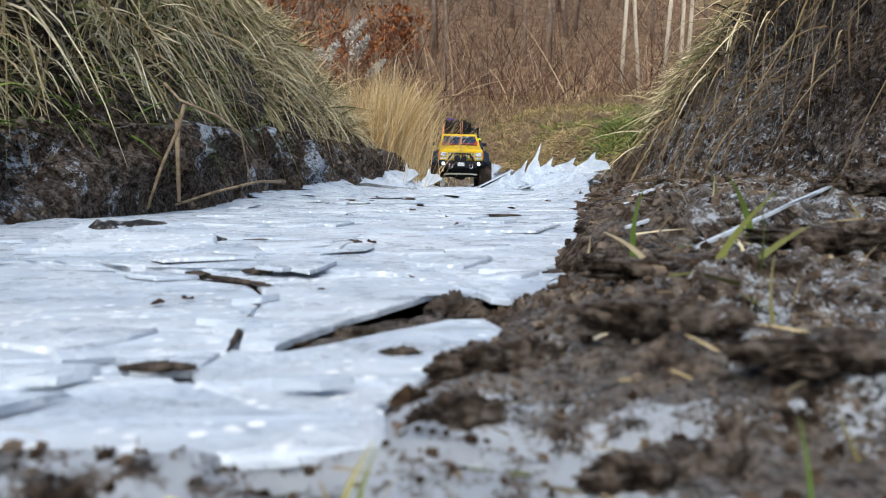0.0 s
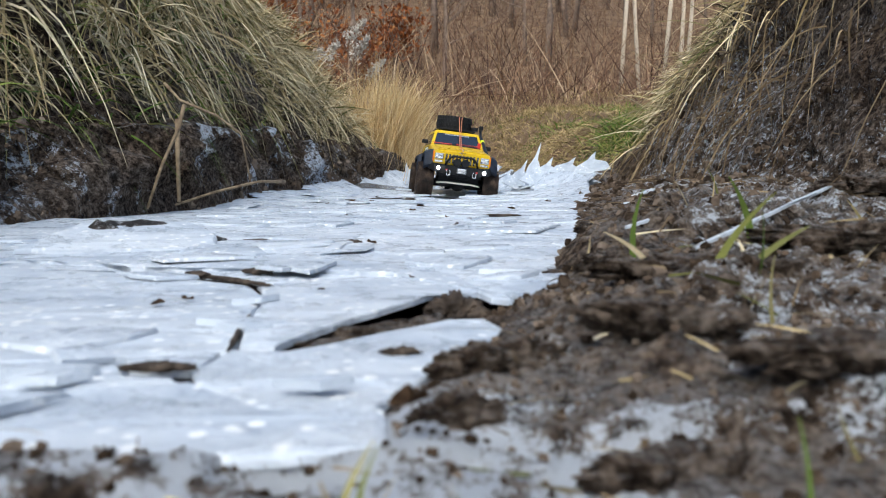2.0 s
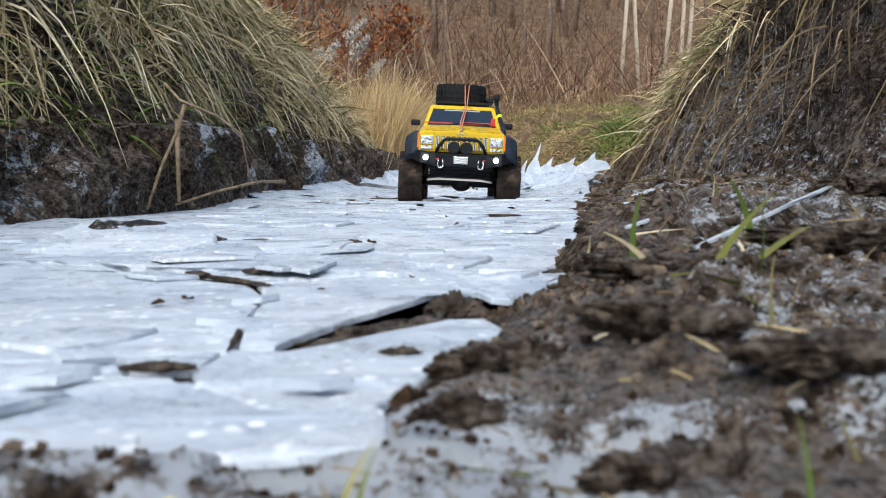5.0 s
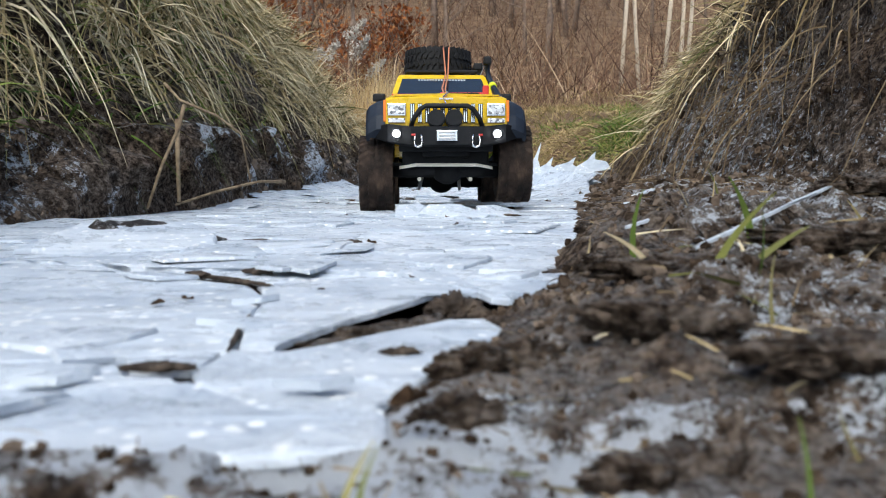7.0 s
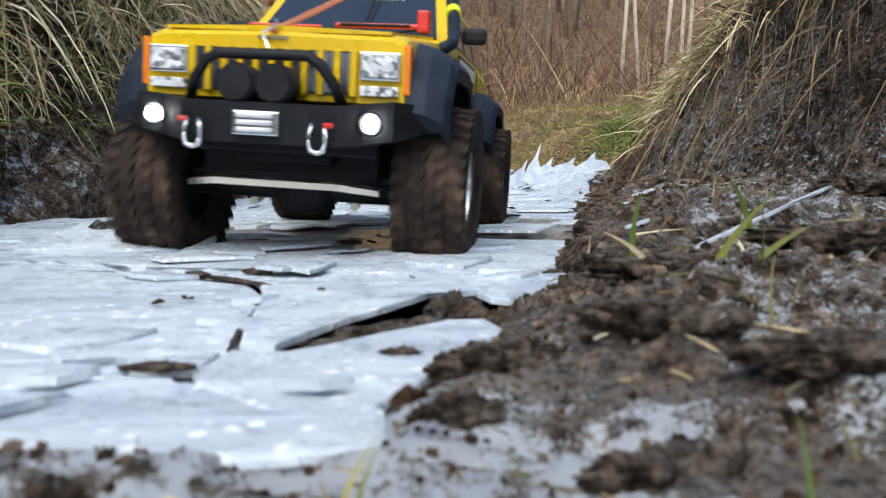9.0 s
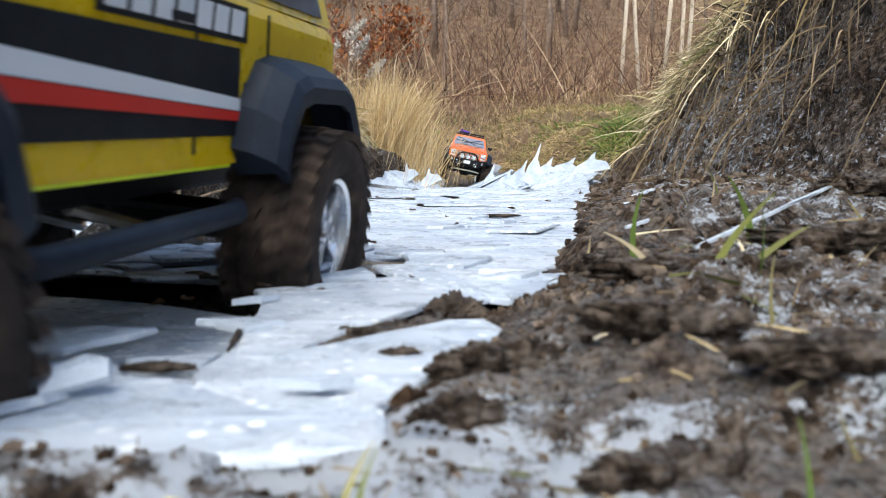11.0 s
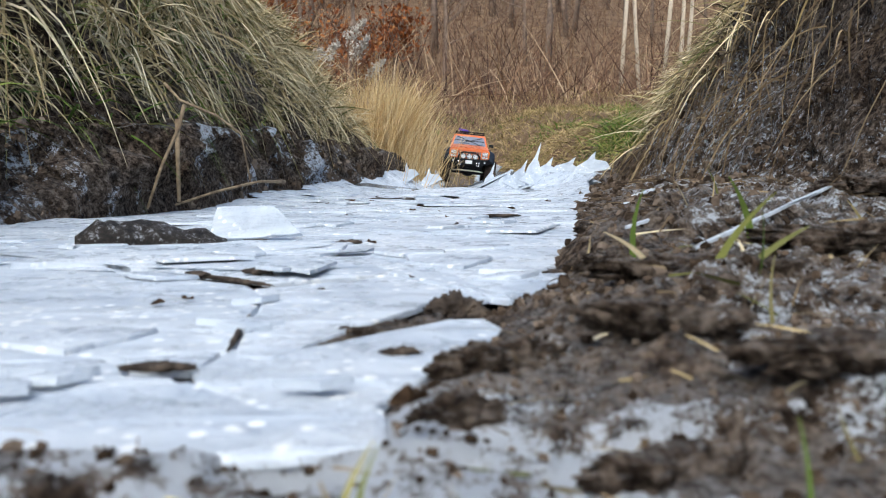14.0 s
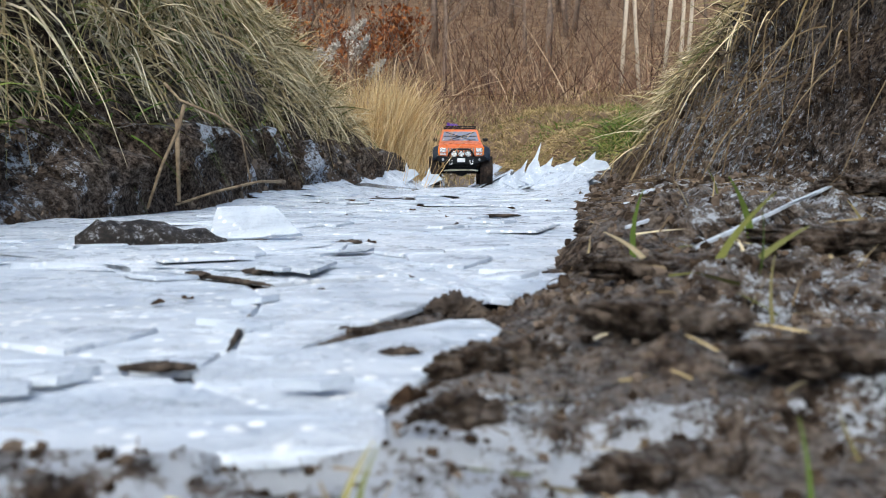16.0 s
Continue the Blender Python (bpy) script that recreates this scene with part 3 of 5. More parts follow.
def build_truck(paint, label, rescue):
    """An off-road model truck; its front axle stands over its origin and it faces -y. rescue: the yellow one's outfit."""
    t = tagged(new("model_truck"), label, "model truck", "model trucks in the ditch")
    glass = TINT if rescue else PALE_TINT
    rings = [(-0.070, 0.089, 0.128, 0.168), (-0.066, 0.091, 0.127, 0.171), (-0.060, 0.0915, 0.127, 0.173), (-0.058, 0.0915, 0.150, 0.1735), (0.060, 0.0925, 0.150, 0.188), (0.066, 0.0925, 0.112, 0.189), (0.092, 0.093, 0.110, 0.192),
             (0.244, 0.093, 0.110, 0.193), (0.250, 0.093, 0.150, 0.193), (0.366, 0.093, 0.150, 0.192), (0.372, 0.093, 0.118, 0.192), (0.388, 0.0915, 0.120, 0.190)]
    body = part("body", loft([tub_ring(*r) for r in rings]), paint, t)
    part("cabin", loft([[(-0.089, 0.094, 0.191), (0.089, 0.094, 0.191), (0.089, 0.387, 0.191), (-0.089, 0.387, 0.191)],
                        [(-0.0765, 0.146, 0.2405), (0.0765, 0.146, 0.2405), (0.0765, 0.378, 0.2405), (-0.0765, 0.378, 0.2405)],
                        [(-0.073, 0.151, 0.2455), (0.073, 0.151, 0.2455), (0.073, 0.373, 0.2455), (-0.073, 0.373, 0.2455)],
                        [(-0.064, 0.162, 0.2475), (0.064, 0.162, 0.2475), (0.064, 0.362, 0.2475), (-0.064, 0.362, 0.2475)]]), paint, t, "painted cabin with a flat roof")

    def on_screen(u, v):
        return (u * (0.0885 + (0.0765 - 0.0885) * v), 0.094 + 0.052 * v, 0.191 + 0.0495 * v)

    screen = part("windscreen", sheet([on_screen(*p) for p in ((-0.9, 0.05), (0.9, 0.05), (0.88, 0.9), (-0.88, 0.9))], 0.0016, (0, -0.62, 0.78)), glass, t, "dark tinted windscreen" if rescue else "pale windscreen with dark bars behind")
    if rescue:
        for k in range(17):
            u = -0.5 + k / 16
            part("lettering", sheet([on_screen(*p) for p in ((u - 0.02, 0.81), (u + 0.018, 0.81), (u + 0.018, 0.855), (u - 0.02, 0.855))], 0.0024, (0, -0.62, 0.78)), WHITE, screen)
    else:
        for a, b in (((-0.75, 0.8), (0.55, 0.1)), ((0.75, 0.8), (-0.55, 0.1)), ((-0.85, 0.45), (0.85, 0.45))):
            p, q = Vector(on_screen(*a)) + Vector((0, -0.002, 0.003)), Vector(on_screen(*b)) + Vector((0, -0.002, 0.003))
            part("cage_bar", pipe([p, q], 0.0016, 6), BLACK, screen)
    for u in (-0.45, 0.35):
        p, q = Vector(on_screen(u, 0.0)), Vector(on_screen(u + 0.42, 0.16))
        part("wiper", pipe([p + Vector((0, -0.003, 0.004)), q + Vector((0, -0.003, 0.004))], 0.0012, 5), BLACK, t)
    for side in (-1, 1):
        def on_side(y, v):
            return (side * (0.089 - 0.0125 * v), y, 0.191 + 0.0495 * v)
        for y0, y1, y2, y3 in ((0.122, 0.196, 0.196, 0.158), (0.206, 0.272, 0.272, 0.206), (0.282, 0.368, 0.362, 0.282)):
            part("side_window", sheet([on_side(y0, 0.08), on_side(y1, 0.08), on_side(y2, 0.86), on_side(y3, 0.86)], 0.0014, (side, 0, 0.3)), glass, t)
        for y in (0.201, 0.277):
            part("door_seam", block(side * 0.0934 - 0.0004, side * 0.0934 + 0.0004, y - 0.0008, y + 0.0008, 0.116, 0.186), BLACK, body)
        part("door_handle", block(side * 0.095 - 0.002, side * 0.095 + 0.002, 0.178, 0.194, 0.172, 0.176, 0.001), BLACK, body, "black door handle")
        part("side_panel", block(side * 0.0935 - 0.0007, side * 0.0935 + 0.0007, 0.078, 0.243, 0.124, 0.166), BLACK, body, "black lower door panel")
        if rescue:
            part("stripe", sheet([(side * 0.0943, y, z) for y, z in ((0.08, 0.145), (0.243, 0.136), (0.243, 0.142), (0.08, 0.1535))], 0.0006, (side, 0, 0)), WHITE, body, "white stripe")
            part("stripe", sheet([(side * 0.0943, y, z) for y, z in ((0.08, 0.137), (0.243, 0.131), (0.243, 0.1355), (0.08, 0.1445))], 0.0006, (side, 0, 0)), RED, body, "red stripe")
            part("decal_ground", sheet([(side * 0.0936, y, z) for y, z in ((0.13, 0.169), (0.25, 0.169), (0.25, 0.186), (0.13, 0.186))], 0.0006, (side, 0, 0)), BLACK, body)
            for k in range(7):
                y = 0.134 + 0.0162 * k
                part("lettering", sheet([(side * 0.0943, y + dy, z) for dy, z in ((0, 0.1715), (0.0125, 0.1715), (0.0145, 0.1835), (0.002, 0.1835))], 0.0005, (side, 0, 0)), WHITE, body)
        part("rocker_panel", block(side * 0.0905 - 0.002, side * 0.0905 + 0.002, 0.07, 0.24, 0.108, 0.116, 0.001), LIME if rescue else BLACK, t)
        part("rock_slider", pipe([(side * 0.096, 0.075, 0.088), (side * 0.104, 0.09, 0.088), (side * 0.104, 0.225, 0.088), (side * 0.096, 0.24, 0.088)], 0.0055, 10), BLUE_BLACK, t, "black tubular rock slider", smooth=True)
        for y0 in (0.0, 0.31):
            part("inner_fender", block(side * 0.072 - 0.0195, side * 0.072 + 0.0195, y0 - 0.06, y0 + 0.058, 0.1465, 0.1495), BLACK, t)
            f = part("fender_flare", flare_shape(side, y0), BLUE_BLACK, t, "matt blue-black fender flare with bolts", m=pose(0, 0, -0.006 * (y0 > 0)))
            for y, z in ((-0.060, 0.130), (-0.047, 0.152), (-0.02, 0.162), (0.02, 0.162), (0.048, 0.152), (0.065, 0.130)):
                part("bolt", disc(0.0026, 0.004, pose(side * 0.0985, y0 + y, z + 0.0045, 0, 90, 0), 6), BLACK, f)
            part("shock_absorber", pipe([(side * 0.056, y0 + 0.012, 0.058), (side * 0.06, y0 + 0.03, 0.145)], 0.006, 10), BLACK, t, smooth=True)
        # front lamps
        x = side * 0.073
        h = part("headlight", block(x - 0.0135, x + 0.0135, -0.0735, -0.069, 0.1425, 0.1605, 0.001), CHROME, t, "square headlight with a clear lens")
        part("lens", block(x - 0.0115, x + 0.0115, -0.0752, -0.0736, 0.1445, 0.1585, 0.0008), LENS, h)
        part("turn_signal", block(x - 0.0125, x + 0.0125, -0.0735, -0.069, 0.1325, 0.139, 0.0008), LENS, t, "clear front turn signal")
        part("side_marker", block(side * 0.0905 - 0.0022, side * 0.0905 + 0.0022, -0.071, -0.062, 0.134, 0.166, 0.001), AMBER, t, "amber side marker light")
        part("mirror", block(side * 0.108 - 0.011, side * 0.108 + 0.011, 0.118, 0.127, 0.194, 0.208, 0.004), BLACK, t, "black wing mirror")
        part("tail_light", block(side * 0.085 - 0.006, side * 0.085 + 0.006, 0.387, 0.3905, 0.145, 0.185, 0.001), RED, t)
    # hood, grille
    part("hood", loft([[(-0.078, -0.066, 0.1725), (0.078, -0.066, 0.1725), (0.078, -0.066, 0.1745), (0, -0.066, 0.1765), (-0.078, -0.066, 0.1745)], [(-0.078, 0.088, 0.192), (0.078, 0.088, 0.192), (0.078, 0.088, 0.1945), (0, 0.088, 0.1965), (-0.078, 0.088, 0.1945)]]), paint, t, "painted flat hood")
    grille = part("grille", block(-0.056, 0.056, -0.0716, -0.0690, 0.1325, 0.1605), BLACK, t, "dark grille behind upright bars")
    for k in range(11):
        x = -0.0555 + 0.0111 * k
        part("bar", block(x - 0.0022, x + 0.0022, -0.0740, -0.0716, 0.1315, 0.1615, 0.0006), paint, grille)
        if k < 10:
            for dx in (0.0040, 0.0071):
                part("slat", block(x + dx - 0.0009, x + dx + 0.0009, -0.0729, -0.0717, 0.1335, 0.1595), CHROME, grille)
    if rescue:
        for k in range(7):
            part("hood_badge", block(-0.0105 + 0.003 * k, -0.0085 + 0.003 * k, -0.0712, -0.0698, 0.1665, 0.1690), CHROME, t)
    # bumper
    bumper = part("front_bumper", loft([[(-0.106, -0.058, 0.112), (-0.106, -0.058, 0.128), (-0.104, -0.038, 0.128), (-0.104, -0.038, 0.112)], [(-0.086, -0.082, 0.104), (-0.086, -0.084, 0.129), (-0.086, -0.060, 0.129), (-0.086, -0.060, 0.104)],
                                        [(-0.052, -0.094, 0.098), (-0.052, -0.096, 0.124), (-0.052, -0.062, 0.126), (-0.052, -0.062, 0.098)], [(0.052, -0.094, 0.098), (0.052, -0.096, 0.124), (0.052, -0.062, 0.126), (0.052, -0.062, 0.098)],
                                        [(0.086, -0.082, 0.104), (0.086, -0.084, 0.129), (0.086, -0.060, 0.129), (0.086, -0.060, 0.104)], [(0.106, -0.058, 0.112), (0.106, -0.058, 0.128), (0.104, -0.038, 0.128), (0.104, -0.038, 0.112)]]), BLACK, t, "black angular steel front bumper")
    for side in (-1, 1):
        x = side * 0.073
        part("fog_light", disc(0.0044, 0.006, pose(x, -0.0895, 0.114, 90, 0, side * 12), 20), GLOW if rescue else LENS, bumper, "lit white fog light" if rescue else "unlit round fog light")
        ring = [(x + side * 0.0 + 0.0070 * math.cos(a), -0.0905, 0.114 + 0.0070 * math.sin(a)) for a in np.linspace(0, 2 * math.pi, 17)]
        part("fog_light_ring", pipe(ring, 0.0014, 5), BLACK, bumper)
        s = side * 0.0415
        hoop = [(s - 0.0042, -0.098, 0.112), (s - 0.0045, -0.1, 0.105), (s - 0.0062, -0.1, 0.100), (s - 0.004, -0.1, 0.0955), (s, -0.1, 0.094), (s + 0.004, -0.1, 0.0955), (s + 0.0062, -0.1, 0.100), (s + 0.0045, -0.1, 0.105), (s + 0.0042, -0.098, 0.112)]
        shackle = part("shackle", pipe(hoop, 0.0017, 7), CHROME, bumper, "chrome towing shackle", smooth=True)
        part("pin", pipe([(s + side * 0.004, -0.099, 0.1115), (s + side * 0.0095, -0.099, 0.1115)], 0.0018, 7), RED if rescue else CHROME, bumper, "red shackle pin" if rescue else "")
        part("bumper_rib", block(s - 0.0085, s - 0.0065, -0.0965, -0.093, 0.101, 0.120), BLACK, bumper)
    fair = part("fairlead", block(-0.0155, 0.0155, -0.099, -0.093, 0.103, 0.1185, 0.0012), CHROME if rescue else WHITE, bumper, "chrome roller winch fairlead" if rescue else "white plate")
    if rescue:
        for z in (0.1065, 0.111, 0.1155):
            part("roller", pipe([(-0.0115, -0.1, z), (0.0115, -0.1, z)], 0.0017, 8), WHITE, fair, smooth=True)
    hoop = [(-0.052, -0.082, 0.125), (-0.047, -0.087, 0.138), (-0.038, -0.089, 0.150), (-0.030, -0.089, 0.1545), (0.030, -0.089, 0.1545), (0.038, -0.089, 0.150), (0.047, -0.087, 0.138), (0.052, -0.082, 0.125)]
    part("bull_bar", pipe(hoop, 0.0036, 10), BLACK, t, "black tubular bull bar", smooth=True)
    for x in ((-0.0155, 0.0105) if rescue else (-0.028, 0.0, 0.028)):
        lamp = part("driving_lamp", disc(0.0128, 0.014, pose(x, -0.087, 0.136, 90, 0, 0), 20), BLACK, t, "round driving lamp")
        part("lamp_cover", disc(0.0112, 0.003, pose(x, -0.0955, 0.136, 90, 0, 0), 20), BLACK if rescue else LENS, lamp)
    # running gear
    part("chassis", block(-0.035, 0.035, -0.05, 0.37, 0.085, 0.11, 0.003), BLACK, t)
    # black block added to keep the gap behind the skid bar dark
    part("undertray", block(-0.066, 0.066, -0.035, 0.05, 0.074, 0.1, 0.004), BLACK, t)
    part("radiator_shroud", block(-0.07, 0.07, -0.058, -0.05, 0.092, 0.128, 0.002), BLACK, t)
    part("skid_bar", loft([[(-0.070, -0.048, 0.066), (-0.070, -0.050, 0.070), (-0.070, -0.036, 0.072), (-0.070, -0.036, 0.068)], [(-0.045, -0.062, 0.069), (-0.045, -0.064, 0.0735), (-0.045, -0.046, 0.0755), (-0.045, -0.046, 0.071)],
                           [(0.045, -0.062, 0.069), (0.045, -0.064, 0.0735), (0.045, -0.046, 0.0755), (0.045, -0.046, 0.071)], [(0.070, -0.048, 0.066), (0.070, -0.050, 0.070), (0.070, -0.036, 0.072), (0.070, -0.036, 0.068)]]), STEEL, t, "bare scratched aluminium skid bar")
    for y in (0.0, 0.31):
        axle = part("axle", pipe([(-0.085, y, 0.056), (-0.045, y, 0.056), (0.045, y, 0.056), (0.085, y, 0.056)], 0.012, 12), BLACK, t, smooth=True)
        bm = bmesh.new()
        bmesh.ops.create_uvsphere(bm, u_segments=16, v_segments=10, radius=1, matrix=Matrix.Translation((0.004, y, 0.053)) @ Matrix.Diagonal((0.024, 0.022, 0.020, 1)))
        part("differential", bm, BLACK, axle, smooth=True)
        part("steering_rod", pipe([(-0.08, y - 0.02, 0.063), (0.08, y - 0.02, 0.063)], 0.003, 7), BLACK, axle)
        for side in (-1, 1):
            part("suspension_link", pipe([(side * 0.04, y, 0.054), (side * 0.03, 0.155 + (y - 0.155) * 0.3, 0.085)], 0.0035, 7), STEEL, t)
    part("rear_bumper", block(-0.09, 0.09, 0.388, 0.403, 0.108, 0.128, 0.003), BLACK, t, "black steel rear bumper")
    # what is carried on top
    if rescue:
        rack = part("roof_rack", pipe([(-0.062, 0.165, 0.247), (0.062, 0.165, 0.247), (0.062, 0.36, 0.247), (-0.062, 0.36, 0.247), (-0.062, 0.165, 0.247)], 0.003, 7), BLACK, t, "black tubular roof rack")
        for y in (0.20, 0.24, 0.28, 0.32):
            part("crossbar", pipe([(-0.062, y, 0.247), (0.062, y, 0.247)], 0.002, 6), BLACK, rack)
        for x in (-0.055, 0.055):
            for y in (0.175, 0.35):
                part("foot", block(x - 0.003, x + 0.003, y - 0.003, y + 0.003, 0.239, 0.248), BLACK, rack)
        spare = part("spare_tyre", tyre_shape(0.046, 0.062), CLEAN_RUBBER, t, "clean black spare tyre lying flat", m=pose(-0.004, 0.235, 0.272, 0, 90, 0))
        part("spare_rim", rim_shape(1), CHROME, spare)
        lb = part("light_bar", block(0.058, 0.074, 0.17, 0.25, 0.252, 0.264, 0.002), BLACK, t, "light bar on the roof edge")
        part("lens", block(0.0735, 0.0755, 0.173, 0.247, 0.254, 0.262), LENS, lb)
        snorkel = part("snorkel", pipe([(0.094, 0.045, 0.180), (0.096, 0.075, 0.188), (0.094, 0.098, 0.20), (0.083, 0.148, 0.238), (0.080, 0.152, 0.258), (0.080, 0.148, 0.268)], 0.0052, 10), BLUE_BLACK, t, "black intake snorkel", smooth=True)
        part("snorkel_head", block(0.0735, 0.0865, 0.136, 0.158, 0.262, 0.276, 0.003), BLACK, snorkel)
        part("tape_band", pipe([(0.0885, 0.122, 0.2185), (0.0868, 0.130, 0.2245)], 0.0066, 10), LIME, snorkel, "lime yellow tape band")
        part("cord", pipe([(-0.002, -0.070, 0.172), (-0.004, 0.0, 0.195), (0.006, 0.12, 0.240), (0.004, 0.172, 0.298), (0.004, 0.235, 0.306)], 0.0013, 6), ROPE, t, "orange elastic cord")
        part("cord", pipe([(0.000, -0.070, 0.172), (0.001, 0.0, 0.195), (0.010, 0.12, 0.240), (0.014, 0.172, 0.298), (0.014, 0.235, 0.306)], 0.0013, 6), ROPE, t, "orange elastic cord")
        part("cord_hook", pipe([(-0.001, -0.066, 0.180), (0.003, -0.072, 0.176), (-0.005, -0.0765, 0.170), (-0.001, -0.0775, 0.160)], 0.0012, 6), CHROME, t, "bent wire hook")
        jack = part("jack", pipe([(-0.005, 0.082, 0.201), (0.076, 0.080, 0.201)], 0.0024, 6), RED, t, "red model farm jack lying on the hood")
        part("jack_foot", block(0.066, 0.076, 0.073, 0.087, 0.196, 0.214, 0.002), RED, jack)
        part("jack_bar", pipe([(0.0, 0.075, 0.2005), (0.06, 0.074, 0.2005)], 0.0013, 6), BLACK, jack)
        part("jack", pipe([(-0.085, 0.086, 0.200), (-0.02, 0.086, 0.2)], 0.0015, 6), RED, t)
    else:
        rack = part("roof_rack", pipe([(-0.068, 0.155, 0.252), (0.068, 0.155, 0.252), (0.068, 0.37, 0.252), (-0.068, 0.37, 0.252), (-0.068, 0.155, 0.252)], 0.0032, 7), BLACK, t, "black basket roof rack")
        part("lower_rail", pipe([(-0.068, 0.155, 0.243), (0.068, 0.155, 0.243), (0.068, 0.37, 0.243), (-0.068, 0.37, 0.243), (-0.068, 0.155, 0.243)], 0.0026, 7), BLACK, rack)
        for k in range(7):
            x = -0.066 + 0.022 * k
            part("rack_post", pipe([(x, 0.155, 0.242), (x, 0.155, 0.253)], 0.002, 6), BLACK, rack)
        bm = bmesh.new()
        bmesh.ops.create_icosphere(bm, subdivisions=3, radius=1)
        for v in bm.verts:
            v.co = Vector((v.co.x * 0.03, v.co.y * 0.06, v.co.z * 0.012)) * (1 + 0.25 * noise.noise(v.co * 2.0))
        part("bedroll", bm, PURPLE, t, "purple cloth bundle on the rack", smooth=True, m=pose(-0.03, 0.23, 0.256))
        part("beacon", disc(0.007, 0.014, pose(-0.05, 0.16, 0.262), 14), PURPLE, t)
    for o in t.children:
        kind = o.name.split(".")[0]
        if kind != "axle":
            o.location.z -= 0.006 if kind in ("roof_rack", "spare_tyre", "light_bar", "bedroll", "beacon") else 0.013
    shared = {}
    wheels = [make_wheel(t, x, y, shared) for x, y in ((-0.105, 0), (0.105, 0), (-0.105, 0.31), (0.105, 0.31))]
    return t, wheels


yellow, yellow_wheels = build_truck(YELLOW, "muddy yellow off-road model truck with a spare tyre on its roof", True)
orange, orange_wheels = build_truck(ORANGE, "orange off-road model truck with a black roof rack", False)


# ---- plants and litter ----
def island_material(name, stops, rough=0.75, fine=0.0):
    """A material whose colour differs from blade to blade."""
    m = material(name, rough=rough, spec=0.12)
    geo = m.node_tree.nodes.new("ShaderNodeNewGeometry")
    tint = ramp(m, geo.outputs["Random Per Island"], stops)
    speckle = ramp(m, grain(m, 60.0, 5, 0.7), [(0.3, (0.45, 0.4, 0.35)), (0.65, (1, 1, 1))])
    n = m.node_tree.nodes.new("ShaderNodeMix")
    n.data_type, n.blend_type = "RGBA", "MULTIPLY"
    n.inputs[0].default_value = 0.55
    wire(m, tint, n.inputs[6])
    wire(m, speckle, n.inputs[7])
    wire(m, n.outputs[2], shader(m).inputs["Base Color"])
    return m


STRAW = island_material("straw", [(0.0, (0.03, 0.026, 0.012)), (0.14, (0.15, 0.16, 0.05)), (0.3, (0.34, 0.26, 0.13)), (0.6, (0.66, 0.53, 0.3)), (1.0, (0.92, 0.8, 0.55))])
GOLD = island_material("golden_grass", [(0.0, (0.4, 0.25, 0.1)), (0.5, (0.7, 0.5, 0.24)), (1.0, (0.88, 0.7, 0.42))])
PALE_STRAW = island_material("pale_straw", [(0.0, (0.3, 0.22, 0.1)), (0.5, (0.58, 0.46, 0.26)), (1.0, (0.88, 0.77, 0.53))])
FRESH = island_material("green_grass", [(0.0, (0.06, 0.11, 0.02)), (0.5, (0.16, 0.24, 0.05)), (0.8, (0.35, 0.38, 0.1)), (1.0, (0.5, 0.42, 0.2))])
MEADOW = island_material("meadow_grass", [(0.0, (0.16, 0.14, 0.05)), (0.5, (0.4, 0.29, 0.13)), (1.0, (0.62, 0.46, 0.24))])
TWIG = island_material("twig", [(0.0, (0.06, 0.032, 0.026)), (0.5, (0.2, 0.115, 0.075)), (0.8, (0.36, 0.22, 0.13)), (1.0, (0.6, 0.45, 0.29))])
ROOT = island_material("root", [(0.0, (0.08, 0.055, 0.035)), (1.0, (0.35, 0.26, 0.15))])
RUST = island_material("rusty_leaf", [(0.0, (0.16, 0.05, 0.02)), (0.6, (0.36, 0.12, 0.04)), (1.0, (0.45, 0.2, 0.07))])
CRUMB = island_material("soil_crumb", [(0.0, (0.03, 0.02, 0.013)), (0.6, (0.11, 0.078, 0.055)), (1.0, (0.24, 0.19, 0.15))], 0.9)
nprng = np.random.RandomState(7)


def unit(v):
    return v / np.maximum(np.linalg.norm(v, axis=-1, keepdims=True), 1e-9)


def blades(name, roots, heading, length, width, droop, mat, label, segments=4, category="grass"):
    """Tapered bent blades from their roots, all in one mesh."""
    n = len(roots)
    t = np.linspace(0, 1, segments + 1)[None, :, None]
    heading = unit(heading)
    length = np.asarray(length).reshape(-1, 1, 1)
    mid = roots[:, None, :] + heading[:, None, :] * length * t
    mid[:, :, 2] -= (np.asarray(droop).reshape(-1, 1) * length[:, :, 0]) * t[0, :, 0] ** 2
    sway = nprng.normal(0, 0.12, (n, 2)) 
    mid[:, :, 0] += sway[:, :1] * length[:, :, 0] * t[0, :, 0] ** 2
    mid[:, :, 1] += sway[:, 1:] * length[:, :, 0] * t[0, :, 0] ** 2
    side = unit(np.cross(heading, nprng.normal(0, 1, (n, 3))))[:, None, :]
    w = np.asarray(width).reshape(-1, 1, 1) * (1.0 - 0.85 * t ** 1.6) * 0.5
    pts = np.stack([mid - side * w, mid + side * w], 2)
    k = 2 * (segments + 1)
    base = (np.arange(n) * k)[:, None, None]
    s = np.arange(segments)[None, :, None] * 2
    faces = (base + s + np.array([0, 1, 3, 2])[None, None, :]).reshape(-1, 4)
    me = bpy.data.meshes.new(name)
    me.from_pydata(pts.reshape(-1, 3).tolist(), [], faces.tolist())
    me.materials.append(mat)
    return tagged(new(name, me), label, category, kind="stuff")


def scatter(n, x, y):
    gx, gy = nprng.uniform(*x, n), nprng.uniform(*y, n)
    return gx, gy


def lifted(x, y, sink=0.004):
    return np.stack([x, y, ground_height(x, y) - sink], -1)


